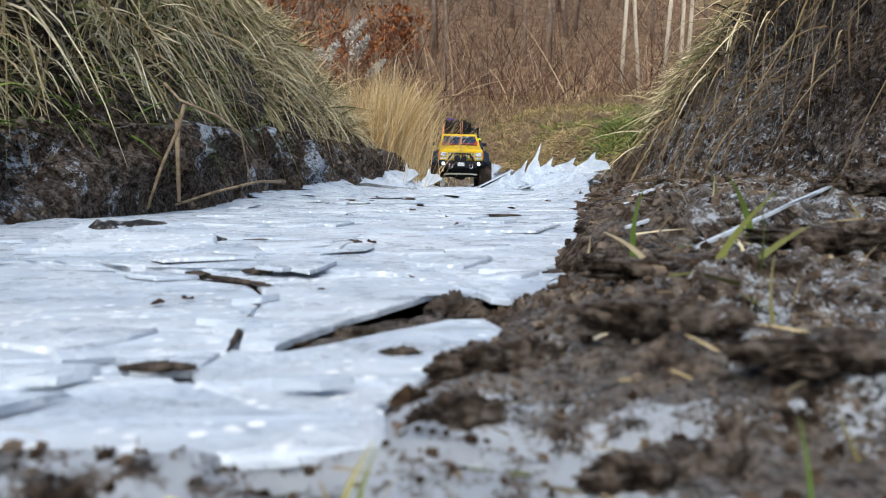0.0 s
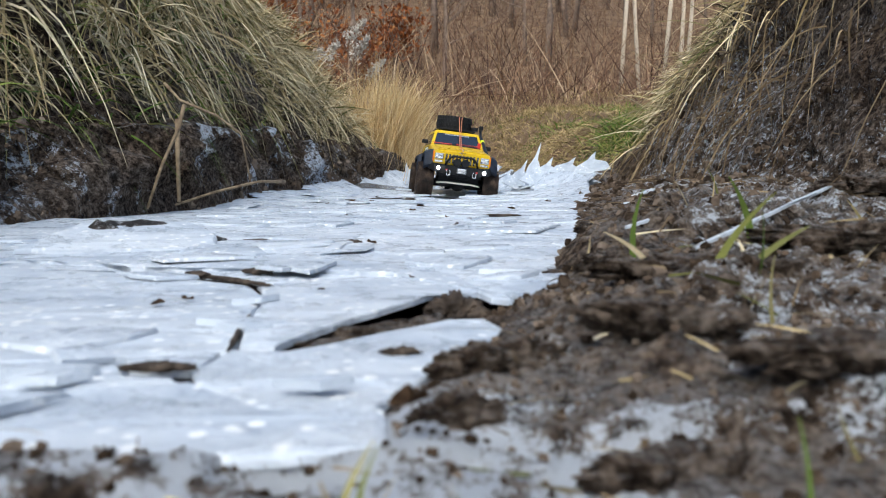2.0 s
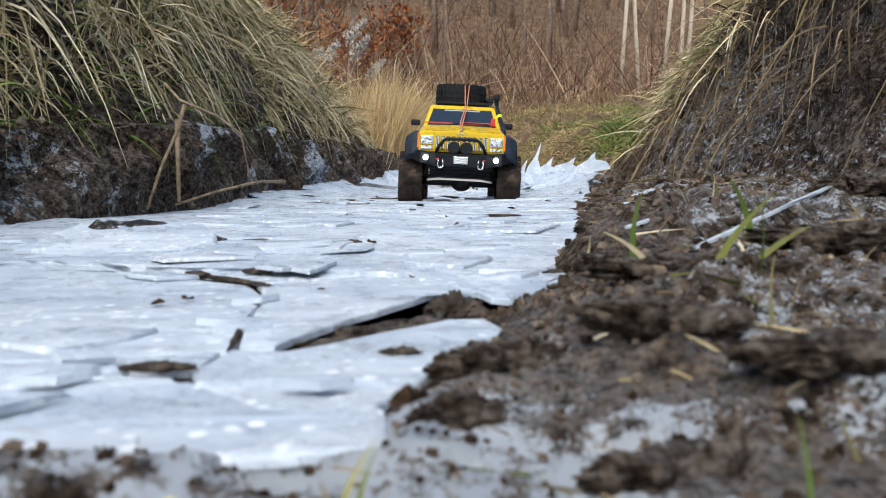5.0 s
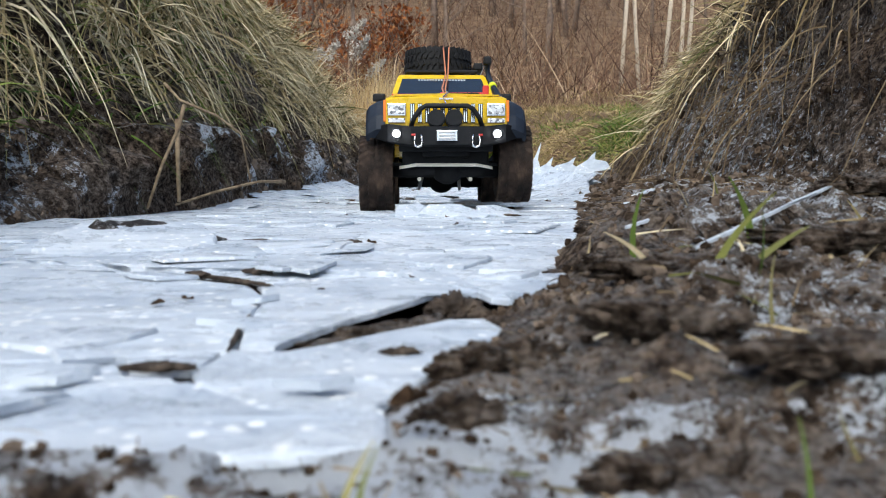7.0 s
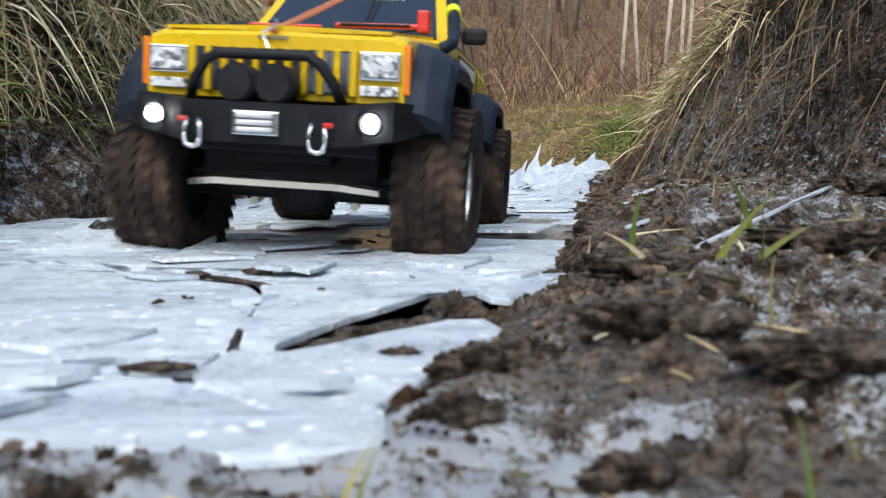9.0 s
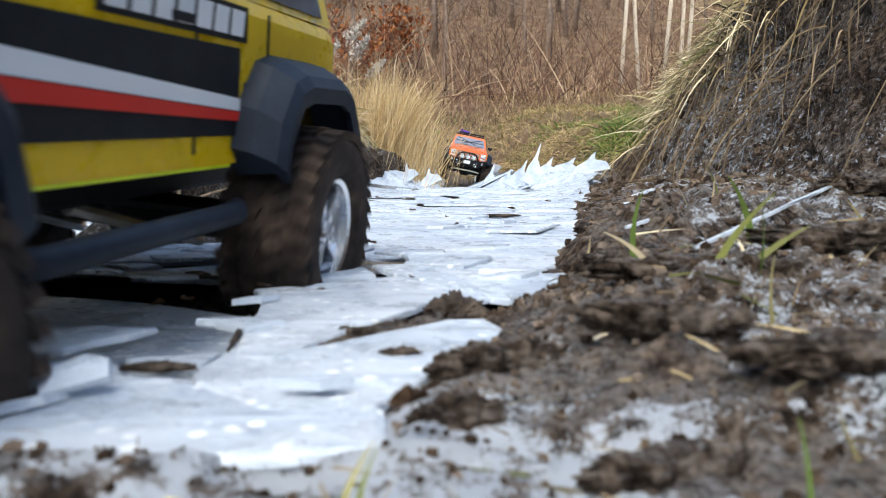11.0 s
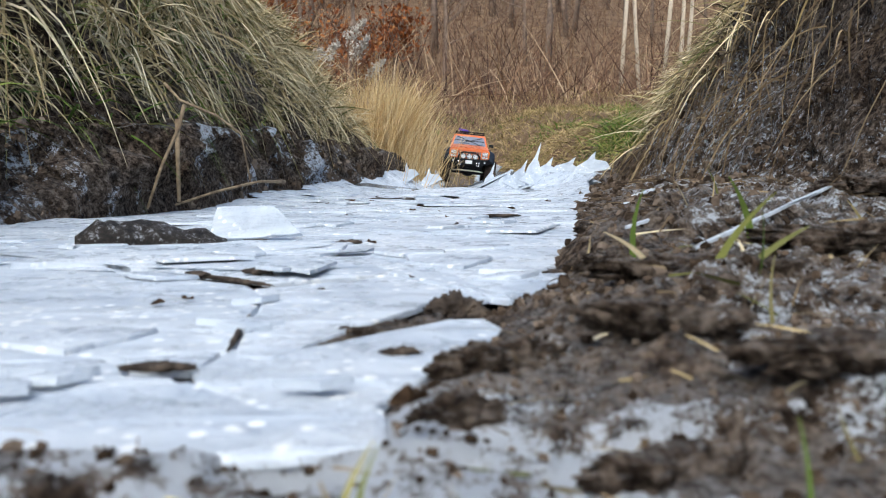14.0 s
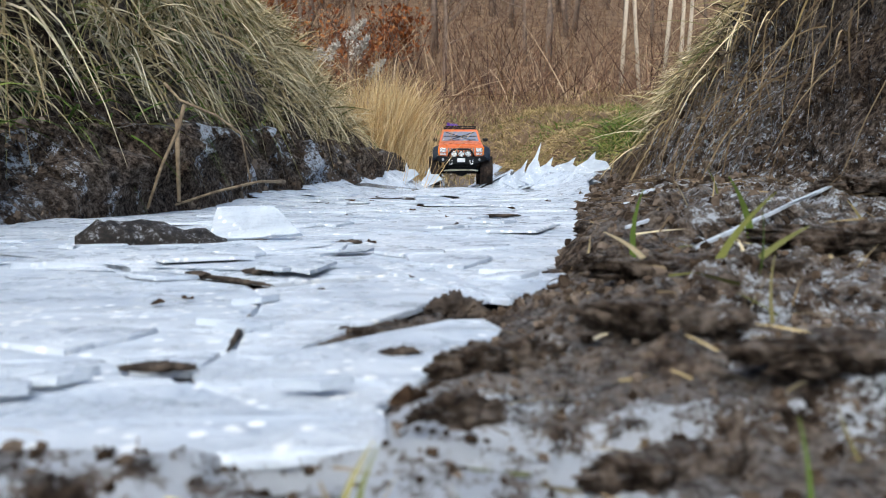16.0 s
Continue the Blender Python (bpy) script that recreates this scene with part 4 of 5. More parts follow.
def heads(n, mean, spread):
    return np.asarray(mean)[None, :] + nprng.normal(0, 1, (n, 3)) * np.asarray(spread)[None, :]


def build_grass():
    # the thick straw mat that hangs over the bank
    y = 0.7 + 2.6 * nprng.random_sample(23000)
    s = 0.105 + 0.34 * nprng.random_sample(23000) ** 1.3
    x = left_foot(y) - s
    n = len(x)
    free = np.clip((ground_height(x, y) - left_face(y) + 0.02) / 0.16, 0.2, 1.0)
    lock = np.stack([rumple(x, y, 0.07, 2, 51.0 + k) for k in range(3)], -1) * np.array([1.0, 1.6, 0.6])
    blades("dry_grass", lifted(x, y), heads(n, (0.16, -0.08, 0.35), (0.32, 0.42, 0.6)) + 1.0 * lock, free * nprng.uniform(0.05, 0.17, n) * np.interp(y, [0.7, 1.6, 2.6], [0.5, 1.0, 1.15]), nprng.uniform(0.0014, 0.0062, n) * np.interp(y, [0.7, 1.6, 2.6], [0.65, 1.0, 1.15]), nprng.uniform(0.1, 1.1, n),
           STRAW, "tangled straw and green grass hanging over a mud bank", 5)
    y = 0.9 + 1.2 * nprng.random_sample(1300)
    x = left_foot(y) - nprng.uniform(0.07, 0.35, 1300)
    blades("green_grass", lifted(x, y), heads(1300, (0.3, -0.2, 0.6), (0.5, 0.5, 0.4)), nprng.uniform(0.05, 0.15, 1300), nprng.uniform(0.002, 0.005, 1300), nprng.uniform(0.3, 1.3, 1300), FRESH, "still green grass blades among the straw", 5)
    y = 0.95 + 2.25 * nprng.random_sample(11000)
    s = 0.115 + 0.25 * nprng.random_sample(11000)
    x = left_foot(y) - s
    blades("pale_straw", lifted(x, y), heads(11000, (0.16, -0.1, 0.35), (0.4, 0.5, 0.6)), nprng.uniform(0.06, 0.17, 11000) * np.clip((ground_height(x, y) - left_face(y) + 0.02) / 0.16, 0.2, 1.0), nprng.uniform(0.002, 0.0058, 11000), nprng.uniform(0.3, 1.2, 11000), PALE_STRAW, "pale bleached straw lying over a bank", 5)
    # the fringe that falls over the mud face
    y = nprng.uniform(0.9, 3.2, 700)
    x = left_foot(y) - nprng.uniform(0.09, 0.13, 700)
    n = len(x)
    blades("hanging_grass", lifted(x, y, 0), heads(n, (0.5, -0.2, 0.2), (0.3, 0.5, 0.3)), nprng.uniform(0.03, 0.09, n), nprng.uniform(0.0016, 0.004, n), nprng.uniform(0.6, 1.4, n), STRAW,
           "dead grass blades hanging down a mud face", 5)
    # golden tuft behind the bank
    y = nprng.normal(3.4, 0.13, 2300)
    x = nprng.normal(-0.21, 0.075, 2300)
    n = len(x)
    blades("golden_tuft", lifted(x, y), heads(n, (0.12, -0.05, 1.0), (0.22, 0.2, 0.1)), nprng.uniform(0.18, 0.46, n), nprng.uniform(0.0015, 0.0034, n), nprng.uniform(0.02, 0.3, n), GOLD,
           "tall pale golden tuft of dry grass on a bank", 5)
    y = nprng.uniform(2.6, 5.0, 3500)
    x = left_foot(y) - nprng.uniform(0.11, 0.6, 3500)
    n = len(x)
    blades("bank_grass", lifted(x, y), heads(n, (0.3, -0.1, 0.9), (0.35, 0.35, 0.2)), nprng.uniform(0.08, 0.26, n), nprng.uniform(0.002, 0.004, n), nprng.uniform(0.2, 1.0, n), GOLD,
           "golden dry grass along the ditch bank", 4)
    # right: turf that overhangs the mud wall
    y = nprng.uniform(1.5, 2.42, 1500)
    x = np.interp(y, [0, 1.5, 1.9, 2.5, 2.8], [0.62, 0.64, 0.62, 0.66, 0.68]) + nprng.normal(0.05, 0.025, 1500)
    n = len(x)
    blades("overhanging_grass", lifted(x, y), heads(n, (-0.5, -0.1, 0.4), (0.5, 0.6, 0.45)), nprng.uniform(0.03, 0.10, n), nprng.uniform(0.0018, 0.0046, n), nprng.uniform(0.3, 1.0, n), STRAW,
           "straw grass hanging from the top of a mud wall", 5)
    y = np.concatenate([nprng.normal(c, 0.05, 42) for c in (1.62, 1.8, 1.95, 2.1, 2.25, 2.38)])
    x = np.interp(y, [0, 1.5, 1.9, 2.5, 2.8], [0.61, 0.63, 0.62, 0.66, 0.67]) + nprng.normal(0, 0.02, len(y))
    n = len(x)
    blades("turf_straw", lifted(x, y), heads(n, (-0.8, -0.1, 0.15), (0.3, 0.5, 0.35)), 0.05 + 0.15 * nprng.random_sample(n) ** 2, nprng.uniform(0.0018, 0.0048, n), nprng.uniform(0.0, 0.7, n), STRAW,
           "long straw stalks hanging out of torn turf", 6)
    y = nprng.uniform(1.1, 2.1, 70)
    x = nprng.uniform(0.58, 0.66, 70)
    blades("hanging_straw", lifted(x, y, -0.02), heads(70, (-0.35, -0.25, -0.1), (0.2, 0.3, 0.25)), nprng.uniform(0.04, 0.13, 70), nprng.uniform(0.0016, 0.0045, 70), nprng.uniform(0.8, 1.3, 70), PALE_STRAW,
           "single straw blades hanging down a mud wall", 6)
    y = nprng.uniform(0.7, 2.3, 420)
    x = nprng.uniform(0.54, 0.64, 420)
    blades("hanging_root", lifted(x, y, -0.004), heads(420, (-0.4, -0.1, -0.3), (0.2, 0.4, 0.3)), nprng.uniform(0.06, 0.22, 420), nprng.uniform(0.0012, 0.004, 420), nprng.uniform(0.5, 1.0, 420), ROOT,
           "thin bare roots hanging from a mud wall", 5, "roots")
    # right: the lower far bank
    y = nprng.uniform(2.75, 4.6, 5200)
    x = right_foot(y) + 0.03 + 0.8 * nprng.random_sample(5200) ** 1.2
    n = len(x)
    blades("far_bank_grass", lifted(x, y), heads(n, (-0.45, -0.35, 0.5), (0.4, 0.4, 0.25)), nprng.uniform(0.05, 0.13, n), nprng.uniform(0.0022, 0.0045, n), nprng.uniform(0.5, 1.3, n), MEADOW,
           "matted brown grass on the low bank", 4)
    y = nprng.normal(2.95, 0.09, 800)
    x = nprng.normal(0.68, 0.06, 800)
    n = len(x)
    blades("green_tuft", lifted(x, y), heads(n, (-0.3, -0.2, 0.8), (0.45, 0.4, 0.2)), nprng.uniform(0.06, 0.13, n), nprng.uniform(0.002, 0.0045, n), nprng.uniform(0.2, 0.9, n), FRESH,
           "bright green grass tuft on a bank", 4)
    # far meadow and brush
    y = 4.3 + 10.5 * nprng.random_sample(9000) ** 1.2
    x = nprng.uniform(-0.55, 0.55, 9000) * (y + 1)
    keep = (np.abs(x - (0.06 + 0.03 * (y - 4))) > 0.16)
    x, y = x[keep], y[keep]
    n = len(x)
    blades("meadow", lifted(x, y, 0.01), heads(n, (0, -0.1, 0.8), (0.5, 0.4, 0.2)), nprng.uniform(0.08, 0.2, n) * np.interp(y, [4, 14], [0.7, 3.0]), 0.0025 * np.interp(y, [4, 14], [1, 4]), nprng.uniform(0.2, 1.0, n), MEADOW,
           "brown winter meadow grass", 4)
    y = nprng.uniform(4.2, 8.5, 9000)
    x = nprng.uniform(-0.06, 0.34, 9000) * y
    green = rumple(x, y, 0.7, 3, 26.0) > 0.12
    for name, mat, take in (("bank_turf", MEADOW, ~green), ("green_turf", FRESH, green)):
        k = int(take.sum())
        blades(name, lifted(x[take], y[take], 0.01), heads(k, (-0.1, -0.2, 0.7), (0.5, 0.4, 0.25)), nprng.uniform(0.05, 0.17, k), nprng.uniform(0.003, 0.007, k), nprng.uniform(0.3, 1.0, k), mat,
               "short matted winter turf behind the ditch", 4)
    y = nprng.uniform(7.0, 10.0, 2600)
    x = nprng.uniform(-0.05, 0.3, 2600) * y + rumple(y, y * 3.1, 1.0, 2, 6.0) * 0.3
    blades("dry_brush", lifted(x, y, 0.02), heads(2600, (0, 0, 1.0), (0.35, 0.3, 0.2)), nprng.uniform(0.1, 0.4, 2600) * (0.4 + 0.6 * step(-0.2, 0.3, rumple(x, y, 0.9, 2, 16.0))), nprng.uniform(0.003, 0.006, 2600), nprng.uniform(0.0, 0.5, 2600), TWIG,
           "brown dry brush at the end of the ditch", 4, "undergrowth")
    y = nprng.uniform(9.0, 34, 17000)
    x = nprng.uniform(-0.65, 0.65, 17000) * (y + 1)
    n = len(x)
    blades("undergrowth", lifted(x, y, 0.05), heads(n, (0, 0, 0.9), (0.45, 0.45, 0.25)), nprng.uniform(0.4, 1.7, n), nprng.uniform(0.005, 0.018, n), nprng.uniform(0, 0.4, n), TWIG,
           "bare brown undergrowth on a wooded hillside", 4, "undergrowth")


build_grass()


def tube(bm, points, radii, sides=5):
    """A tapered tube along points, added to bm."""
    rings = []
    for i, (p, r) in enumerate(zip(points, radii)):
        a = Vector(points[max(i - 1, 0)])
        b = Vector(points[min(i + 1, len(points) - 1)])
        turn = (b - a).to_track_quat("Z", "Y").to_matrix()
        rings.append([bm.verts.new(Vector(p) + turn @ Vector((math.cos(2 * math.pi * k / sides) * r, math.sin(2 * math.pi * k / sides) * r, 0))) for k in range(sides)])
    for a, b in zip(rings, rings[1:]):
        for k in range(sides):
            bm.faces.new((a[k], a[(k + 1) % sides], b[(k + 1) % sides], b[k]))
    if sides > 2:
        bm.faces.new(rings[0][::-1])
        bm.faces.new(rings[-1])
    return bm


BARK = material("bark", rough=0.9, spec=0.2)
wire(BARK, ramp(BARK, grain(BARK, 6.0, 8, 0.7), [(0.3, (0.11, 0.078, 0.06)), (0.55, (0.28, 0.2, 0.15)), (0.75, (0.42, 0.32, 0.24))]), shader(BARK).inputs["Base Color"])
bump(BARK, grain(BARK, 18.0, 6), 0.8, 0.03)
PALE_BARK = material("pale_bark", rough=0.8, spec=0.2)
wire(PALE_BARK, ramp(PALE_BARK, grain(PALE_BARK, 5.0, 6, 0.7), [(0.3, (0.25, 0.18, 0.13)), (0.45, (0.6, 0.49, 0.37)), (0.8, (0.75, 0.65, 0.52))]), shader(PALE_BARK).inputs["Base Color"])


def bare_tree(seed, height, girth, bark, limbs, label):
    rng = random.Random(seed)
    tree = tagged(new("tree"), label, "tree", "trees on the hillside")
    pts, x, y = [], 0.0, 0.0
    for i in range(9):
        pts.append((x, y, height * i / 8 - 0.3 * (i == 0)))
        x += rng.uniform(-0.025, 0.025) * height / 4
        y += rng.uniform(-0.025, 0.025) * height / 4
    part("trunk", tube(bmesh.new(), pts, [girth * (1 - 0.85 * i / 8) for i in range(9)], 7), bark, tree, smooth=True)
    bm = bmesh.new()
    for _ in range(limbs):
        f = rng.uniform(0.18, 0.98)
        i = min(int(f * 8), 7)
        root = Vector(pts[i]).lerp(Vector(pts[i + 1]), f * 8 - i)
        a, up = rng.uniform(0, 6.28), rng.uniform(0.35, 1.1)
        d = Vector((math.cos(a), math.sin(a), up)).normalized()
        long = height * rng.uniform(0.12, 0.3) * (1.15 - f * 0.7)
        limb = [root + d * long * t + Vector((0, 0, 0.2 * long * t * t)) for t in (0, 0.35, 0.7, 1)]
        r = girth * 0.3 * (1.1 - f)
        tube(bm, limb, [r, r * 0.7, r * 0.4, r * 0.12], 4)
        for _ in range(7):
            t = rng.uniform(0.25, 1)
            p = root + d * long * t + Vector((0, 0, 0.2 * long * t * t))
            e = (d + Vector((rng.uniform(-1, 1), rng.uniform(-1, 1), rng.uniform(-0.3, 0.9)))).normalized()
            q = p + e * long * rng.uniform(0.25, 0.55)
            tube(bm, [p, (p + q) / 2 + Vector((0, 0, 0.03 * long)), q], [r * 0.3, r * 0.2, r * 0.06], 3)
    part("crown", bm, bark, tree, "bare leafless branches")
    return tree


def build_trees():
    rng = random.Random(12)
    kinds = [bare_tree(1, 11, 0.11, BARK, 34, "bare dark deciduous tree on a hillside"), bare_tree(2, 9, 0.08, BARK, 40, "slender bare tree on a hillside"),
             bare_tree(3, 6, 0.05, BARK, 44, "young bare tree with dense twigs"), bare_tree(4, 12, 0.036, PALE_BARK, 30, "pale barked bare tree on a hillside")]

    def stand(tree, x, y, first):
        z = float(ground_height(np.array([x]), np.array([y]))[0]) - 0.1
        m = pose(x, y, z, rng.uniform(-4, 4), rng.uniform(-4, 4), rng.uniform(0, 360))
        if first:
            tree.matrix_basis = m
        else:
            copy_thing(tree, m)

    used = set()
    spots = [(3, 2.85, 12.6), (3, 3.25, 12.8), (3, 3.5, 12.5), (3, 3.85, 12.7), (3, 4.2, 13.6)]
    for _ in range(85):
        y = rng.uniform(12.5, 34)
        spots.append((rng.choice((0, 1, 1, 2, 2, 2)), rng.uniform(-0.62, 0.6) * y, y))
    for k, x, y in spots:
        stand(kinds[k], x, y, k not in used)
        used.add(k)


build_trees()


def build_leafy_bush(x, y, size, count, label):
    rng = random.Random(int(x * 10))
    bush = tagged(new("bush"), label, "bush", "bushes with rusty leaves")
    z = float(ground_height(np.array([x]), np.array([y]))[0])
    bush.matrix_basis = pose(x, y, z - 0.05)
    bm = bmesh.new()
    tips = []
    for _ in range(26):
        a, lean = rng.uniform(0, 6.28), rng.uniform(0.1, 0.8)
        tip = Vector((math.cos(a) * lean, math.sin(a) * lean, 1)).normalized() * size * rng.uniform(0.6, 1)
        tube(bm, [(0, 0, 0), tip * 0.5 + Vector((0, 0, 0.06)), tip], [0.02, 0.012, 0.004], 4)
        tips.append(tip)
    part("stem", bm, BARK, bush)
    bm = bmesh.new()
    for _ in range(count):
        tip = rng.choice(tips)
        c = tip * rng.uniform(0.3, 1.05) + Vector([rng.gauss(0, 0.12 * size) for _ in range(3)])
        u = Vector([rng.uniform(-1, 1) for _ in range(3)]).normalized()
        v = u.cross(Vector([rng.uniform(-1, 1) for _ in range(3)])).normalized()
        s = rng.uniform(0.03, 0.07)
        bm.faces.new([bm.verts.new(c + u * s * p + v * s * q) for p, q in ((-1, 0), (0, -0.5), (1, 0), (0, 0.5))])
    part("foliage", bm, RUST, bush, "withered rust-brown leaves")
    return bush


build_leafy_bush(-1.7, 14.0, 1.5, 1500, "bush with withered rust-red leaves")
build_leafy_bush(-0.9, 15.5, 1.3, 900, "low bush with withered rust-red leaves")
build_leafy_bush(-3.4, 17.0, 2.2, 1200, "wide bush with withered brown-red leaves")


def build_weeds():
    rng = random.Random(5)
    plume = island_material("seed_plume", [(0.0, (0.45, 0.4, 0.34)), (1.0, (0.75, 0.7, 0.62))])
    for x, y, tall in ((-0.52, 3.9, 0.62), (-0.6, 3.95, 0.5), (-0.44, 4.0, 0.55), (-0.66, 3.8, 0.45), (-0.38, 4.1, 0.45)):
        z = float(ground_height(np.array([x]), np.array([y]))[0])
        weed = tagged(new("dry_weed"), "dead weed stalk with a pale fluffy seed head", "weed", "dead weeds on the bank")
        weed.matrix_basis = pose(x, y, z - 0.01, rng.uniform(-5, 5), rng.uniform(-6, 6), rng.uniform(-30, 30))
        bend = [(0, 0, 0), (0.01, 0, tall * 0.5), (0.03, 0, tall * 0.9), (0.08, 0, tall)]
        part("stalk", tube(bmesh.new(), bend, [0.003, 0.0025, 0.002, 0.001], 5), TWIG, weed)
        bm = bmesh.new()
        for _ in range(260):
            t = rng.random()
            c = Vector((0.02 + 0.08 * t, 0, tall * (0.84 + 0.17 * t))) + Vector([rng.gauss(0, 0.016 * (1.3 - t)) for _ in range(3)])
            u = Vector([rng.uniform(-1, 1) for _ in range(3)]).normalized() * 0.013
            v = u.cross(Vector([rng.uniform(-1, 1) for _ in range(3)])).normalized() * 0.003
            bm.faces.new([bm.verts.new(c + u), bm.verts.new(c + v), bm.verts.new(c - u), bm.verts.new(c - v)])
        part("seed_head", bm, plume, weed, "pale fluffy seed head")


build_weeds()


# ---- lumps of soil, leaves and sticks ----
def round_lump():
    bm = bmesh.new()
    bmesh.ops.create_icosphere(bm, subdivisions=2, radius=1)
    bm.verts.index_update()
    found = np.array([v.co[:] for v in bm.verts]), [tuple(v.index for v in f.verts) for f in bm.faces]
    bm.free()
    return found


LUMP, LUMP_FACES = round_lump()


def lump_arrays(rng, size):
    """A rounded, dented crumb."""
    return LUMP * size * rng.uniform(0.6, 1.3, (1, 3)) * (1 + rng.uniform(-0.5, 0.5, (42, 1)))


def build_crumbs():
    n = 9500
    y = 0.1 + 2.6 * nprng.random_sample(n) ** 1.6
    x = right_foot(y) + 0.7 * nprng.random_sample(n) ** 1.25 - 0.008
    m = 2500
    near = np.arange(n) < 3000
    y = np.where(near, 0.09 + 0.35 * nprng.random_sample(n), y)
    x = np.where(near, right_foot(y) - 0.004 + 0.3 * nprng.random_sample(n), x)
    y2 = nprng.uniform(0.4, 3.2, m)
    x2 = left_foot(y2) - 0.1 * nprng.random_sample(m) + 0.012
    k = nprng.random_sample(420)
    x3, y3 = -0.056 + 0.076 * k + nprng.normal(0, 0.007, 420), 0.262 + 0.08 * k + nprng.normal(0, 0.010, 420)
    x, y = np.concatenate([x, x2, x3]), np.concatenate([y, y2, y3])
    z = ground_height(x, y)
    verts, faces = [], []
    for i in range(n + m + 420):
        size = (0.0014 + 0.005 * nprng.random_sample() ** 4) * (0.12 + min(y[i], 2.0)) * 0.9
        v = lump_arrays(nprng, size) + np.array([x[i], y[i], z[i] + size * 0.2])
        faces += [tuple(42 * i + k for k in f) for f in LUMP_FACES]
        verts.append(v)
    me = bpy.data.meshes.new("soil_crumbs")
    me.from_pydata(np.concatenate(verts).tolist(), [], faces)
    me.materials.append(CRUMB)
    tagged(new("soil_crumbs", me), "loose dark crumbs of frozen soil on the banks", "soil", kind="stuff")


build_crumbs()


def clod(name, at, size, turn, seed, label, mat=None, category="mud clod", fine=4):
    """A rugged lump of mud."""
    bm = bmesh.new()
    bmesh.ops.create_icosphere(bm, subdivisions=fine, radius=1)
    ref = math.sqrt(size[0] * size[1])
    for v in bm.verts:
        p = v.co.copy()
        q = Vector((p.x * size[0], p.y * size[1], p.z * size[2])) / ref
        n1 = noise.noise(q * 1.6 + Vector((seed, 0, 0)))
        n2 = noise.noise(q * 4.5 + Vector((0, seed, 0)))
        n3 = noise.noise(q * 11.0 + Vector((0, 0, seed)))
        n4 = noise.noise(q * 26.0)
        p *= 1 + 0.5 * n1 + 0.4 * abs(n2) + 0.25 * n3 + 0.16 * n4
        v.co = Vector((p.x * size[0], p.y * size[1], p.z * size[2]))
    ob = part(name, bm, mat or SOIL, smooth=True)
    ob.matrix_basis = pose(*at, 0, 0, turn)
    return tagged(ob, label, category)


def leaf_scrap(at, size, turn, mat, label="curled dead brown leaf lying on the ice", category="leaf", group="dead leaves on the ice"):
    """A small withered leaf, cupped and with a notched rim."""
    rng = random.Random(int(at[0] * 9000 + at[1] * 7000))
    bm = bmesh.new()
    n = 12
    rim = []
    for k in range(n):
        a = 2 * math.pi * k / n
        r = size * (0.75 + 0.35 * rng.random())
        rim.append(bm.verts.new((math.cos(a) * r, math.sin(a) * r * 0.55, size * (0.1 + 0.6 * rng.random() * abs(math.sin(a))))))
    mid = bm.verts.new((0, 0, size * 0.05))
    for k in range(n):
        bm.faces.new((mid, rim[k], rim[(k + 1) % n]))
    bmesh.ops.solidify(bm, geom=bm.faces[:], thickness=size * 0.05)
    ob = part("dead_leaf", bm, mat)
    ob.matrix_basis = pose(at[0], at[1], at[2], rng.uniform(-12, 12), rng.uniform(-12, 12), turn)
    return tagged(ob, label, category, group)


LEAF = material("dead_leaf", rough=0.8, spec=0.2)
wire(LEAF, ramp(LEAF, grain(LEAF, 160.0, 6, 0.7), [(0.3, (0.03, 0.017, 0.01)), (0.6, (0.13, 0.075, 0.04)), (0.8, (0.3, 0.19, 0.1))]), shader(LEAF).inputs["Base Color"])
WET = material("wet_mud", rough=0.5, spec=0.3)
wire(WET, ramp(WET, grain(WET, 120.0, 7, 0.7), [(0.32, (0.014, 0.010, 0.008)), (0.52, (0.06, 0.042, 0.03)), (0.7, (0.2, 0.15, 0.11))]), shader(WET).inputs["Base Color"])
bump(WET, grain(WET, 260.0, 6, 0.7), 0.8, 0.002)
SHIFTED = []


def surface(x, y):
    return float(ice_height(np.array([x]), np.array([y]))[0])


def bank_clod(x, y, size, turn, seed, label):
    at = (x, y, float(ground_height(np.array([x]), np.array([y]))[0]) + 0.15 * size[2])
    return clod("mud_clod", at, size, turn, seed, label, SOIL, "mud clod", 5)


for x, y, size, turn, seed, label in ((0.018, 0.226, (0.017, 0.008, 0.0065), 8, 11.0, "crumbly frozen clod at the rim of the ice"), (0.004, 0.187, (0.011, 0.006, 0.005), 20, 12.0, "dark frozen clod beside a curled leaf"),
                                      (0.066, 0.225, (0.022, 0.009, 0.005), -6, 13.0, "low ridge of frozen mud with frost"), (0.115, 0.325, (0.04, 0.012, 0.0065), 8, 14.0, "long dark ledge of frozen mud"),
                                      (0.21, 0.37, (0.05, 0.014, 0.008), 4, 15.0, "overhanging ledge of dark frozen mud"), (0.085, 0.395, (0.014, 0.009, 0.0045), 0, 16.0, "crumbly brown clod on the bank"),
                                      (0.105, 0.54, (0.012, 0.009, 0.004), -5, 17.0, "crumbly brown clod reaching over the ice"), (0.05, 0.168, (0.02, 0.007, 0.005), 14, 18.0, "frosty lump of mud"), (0.1, 0.19, (0.02, 0.008, 0.005), -10, 19.0, "dark lump of frozen mud"),
                                      (0.31, 0.56, (0.04, 0.018, 0.009), 10, 20.0, "broad clod of frozen soil"), (0.155, 0.80, (0.014, 0.012, 0.005), 0, 21.0, "crumbly clod at the edge of the ice")):
    bank_clod(x, y, size, turn, seed, label)
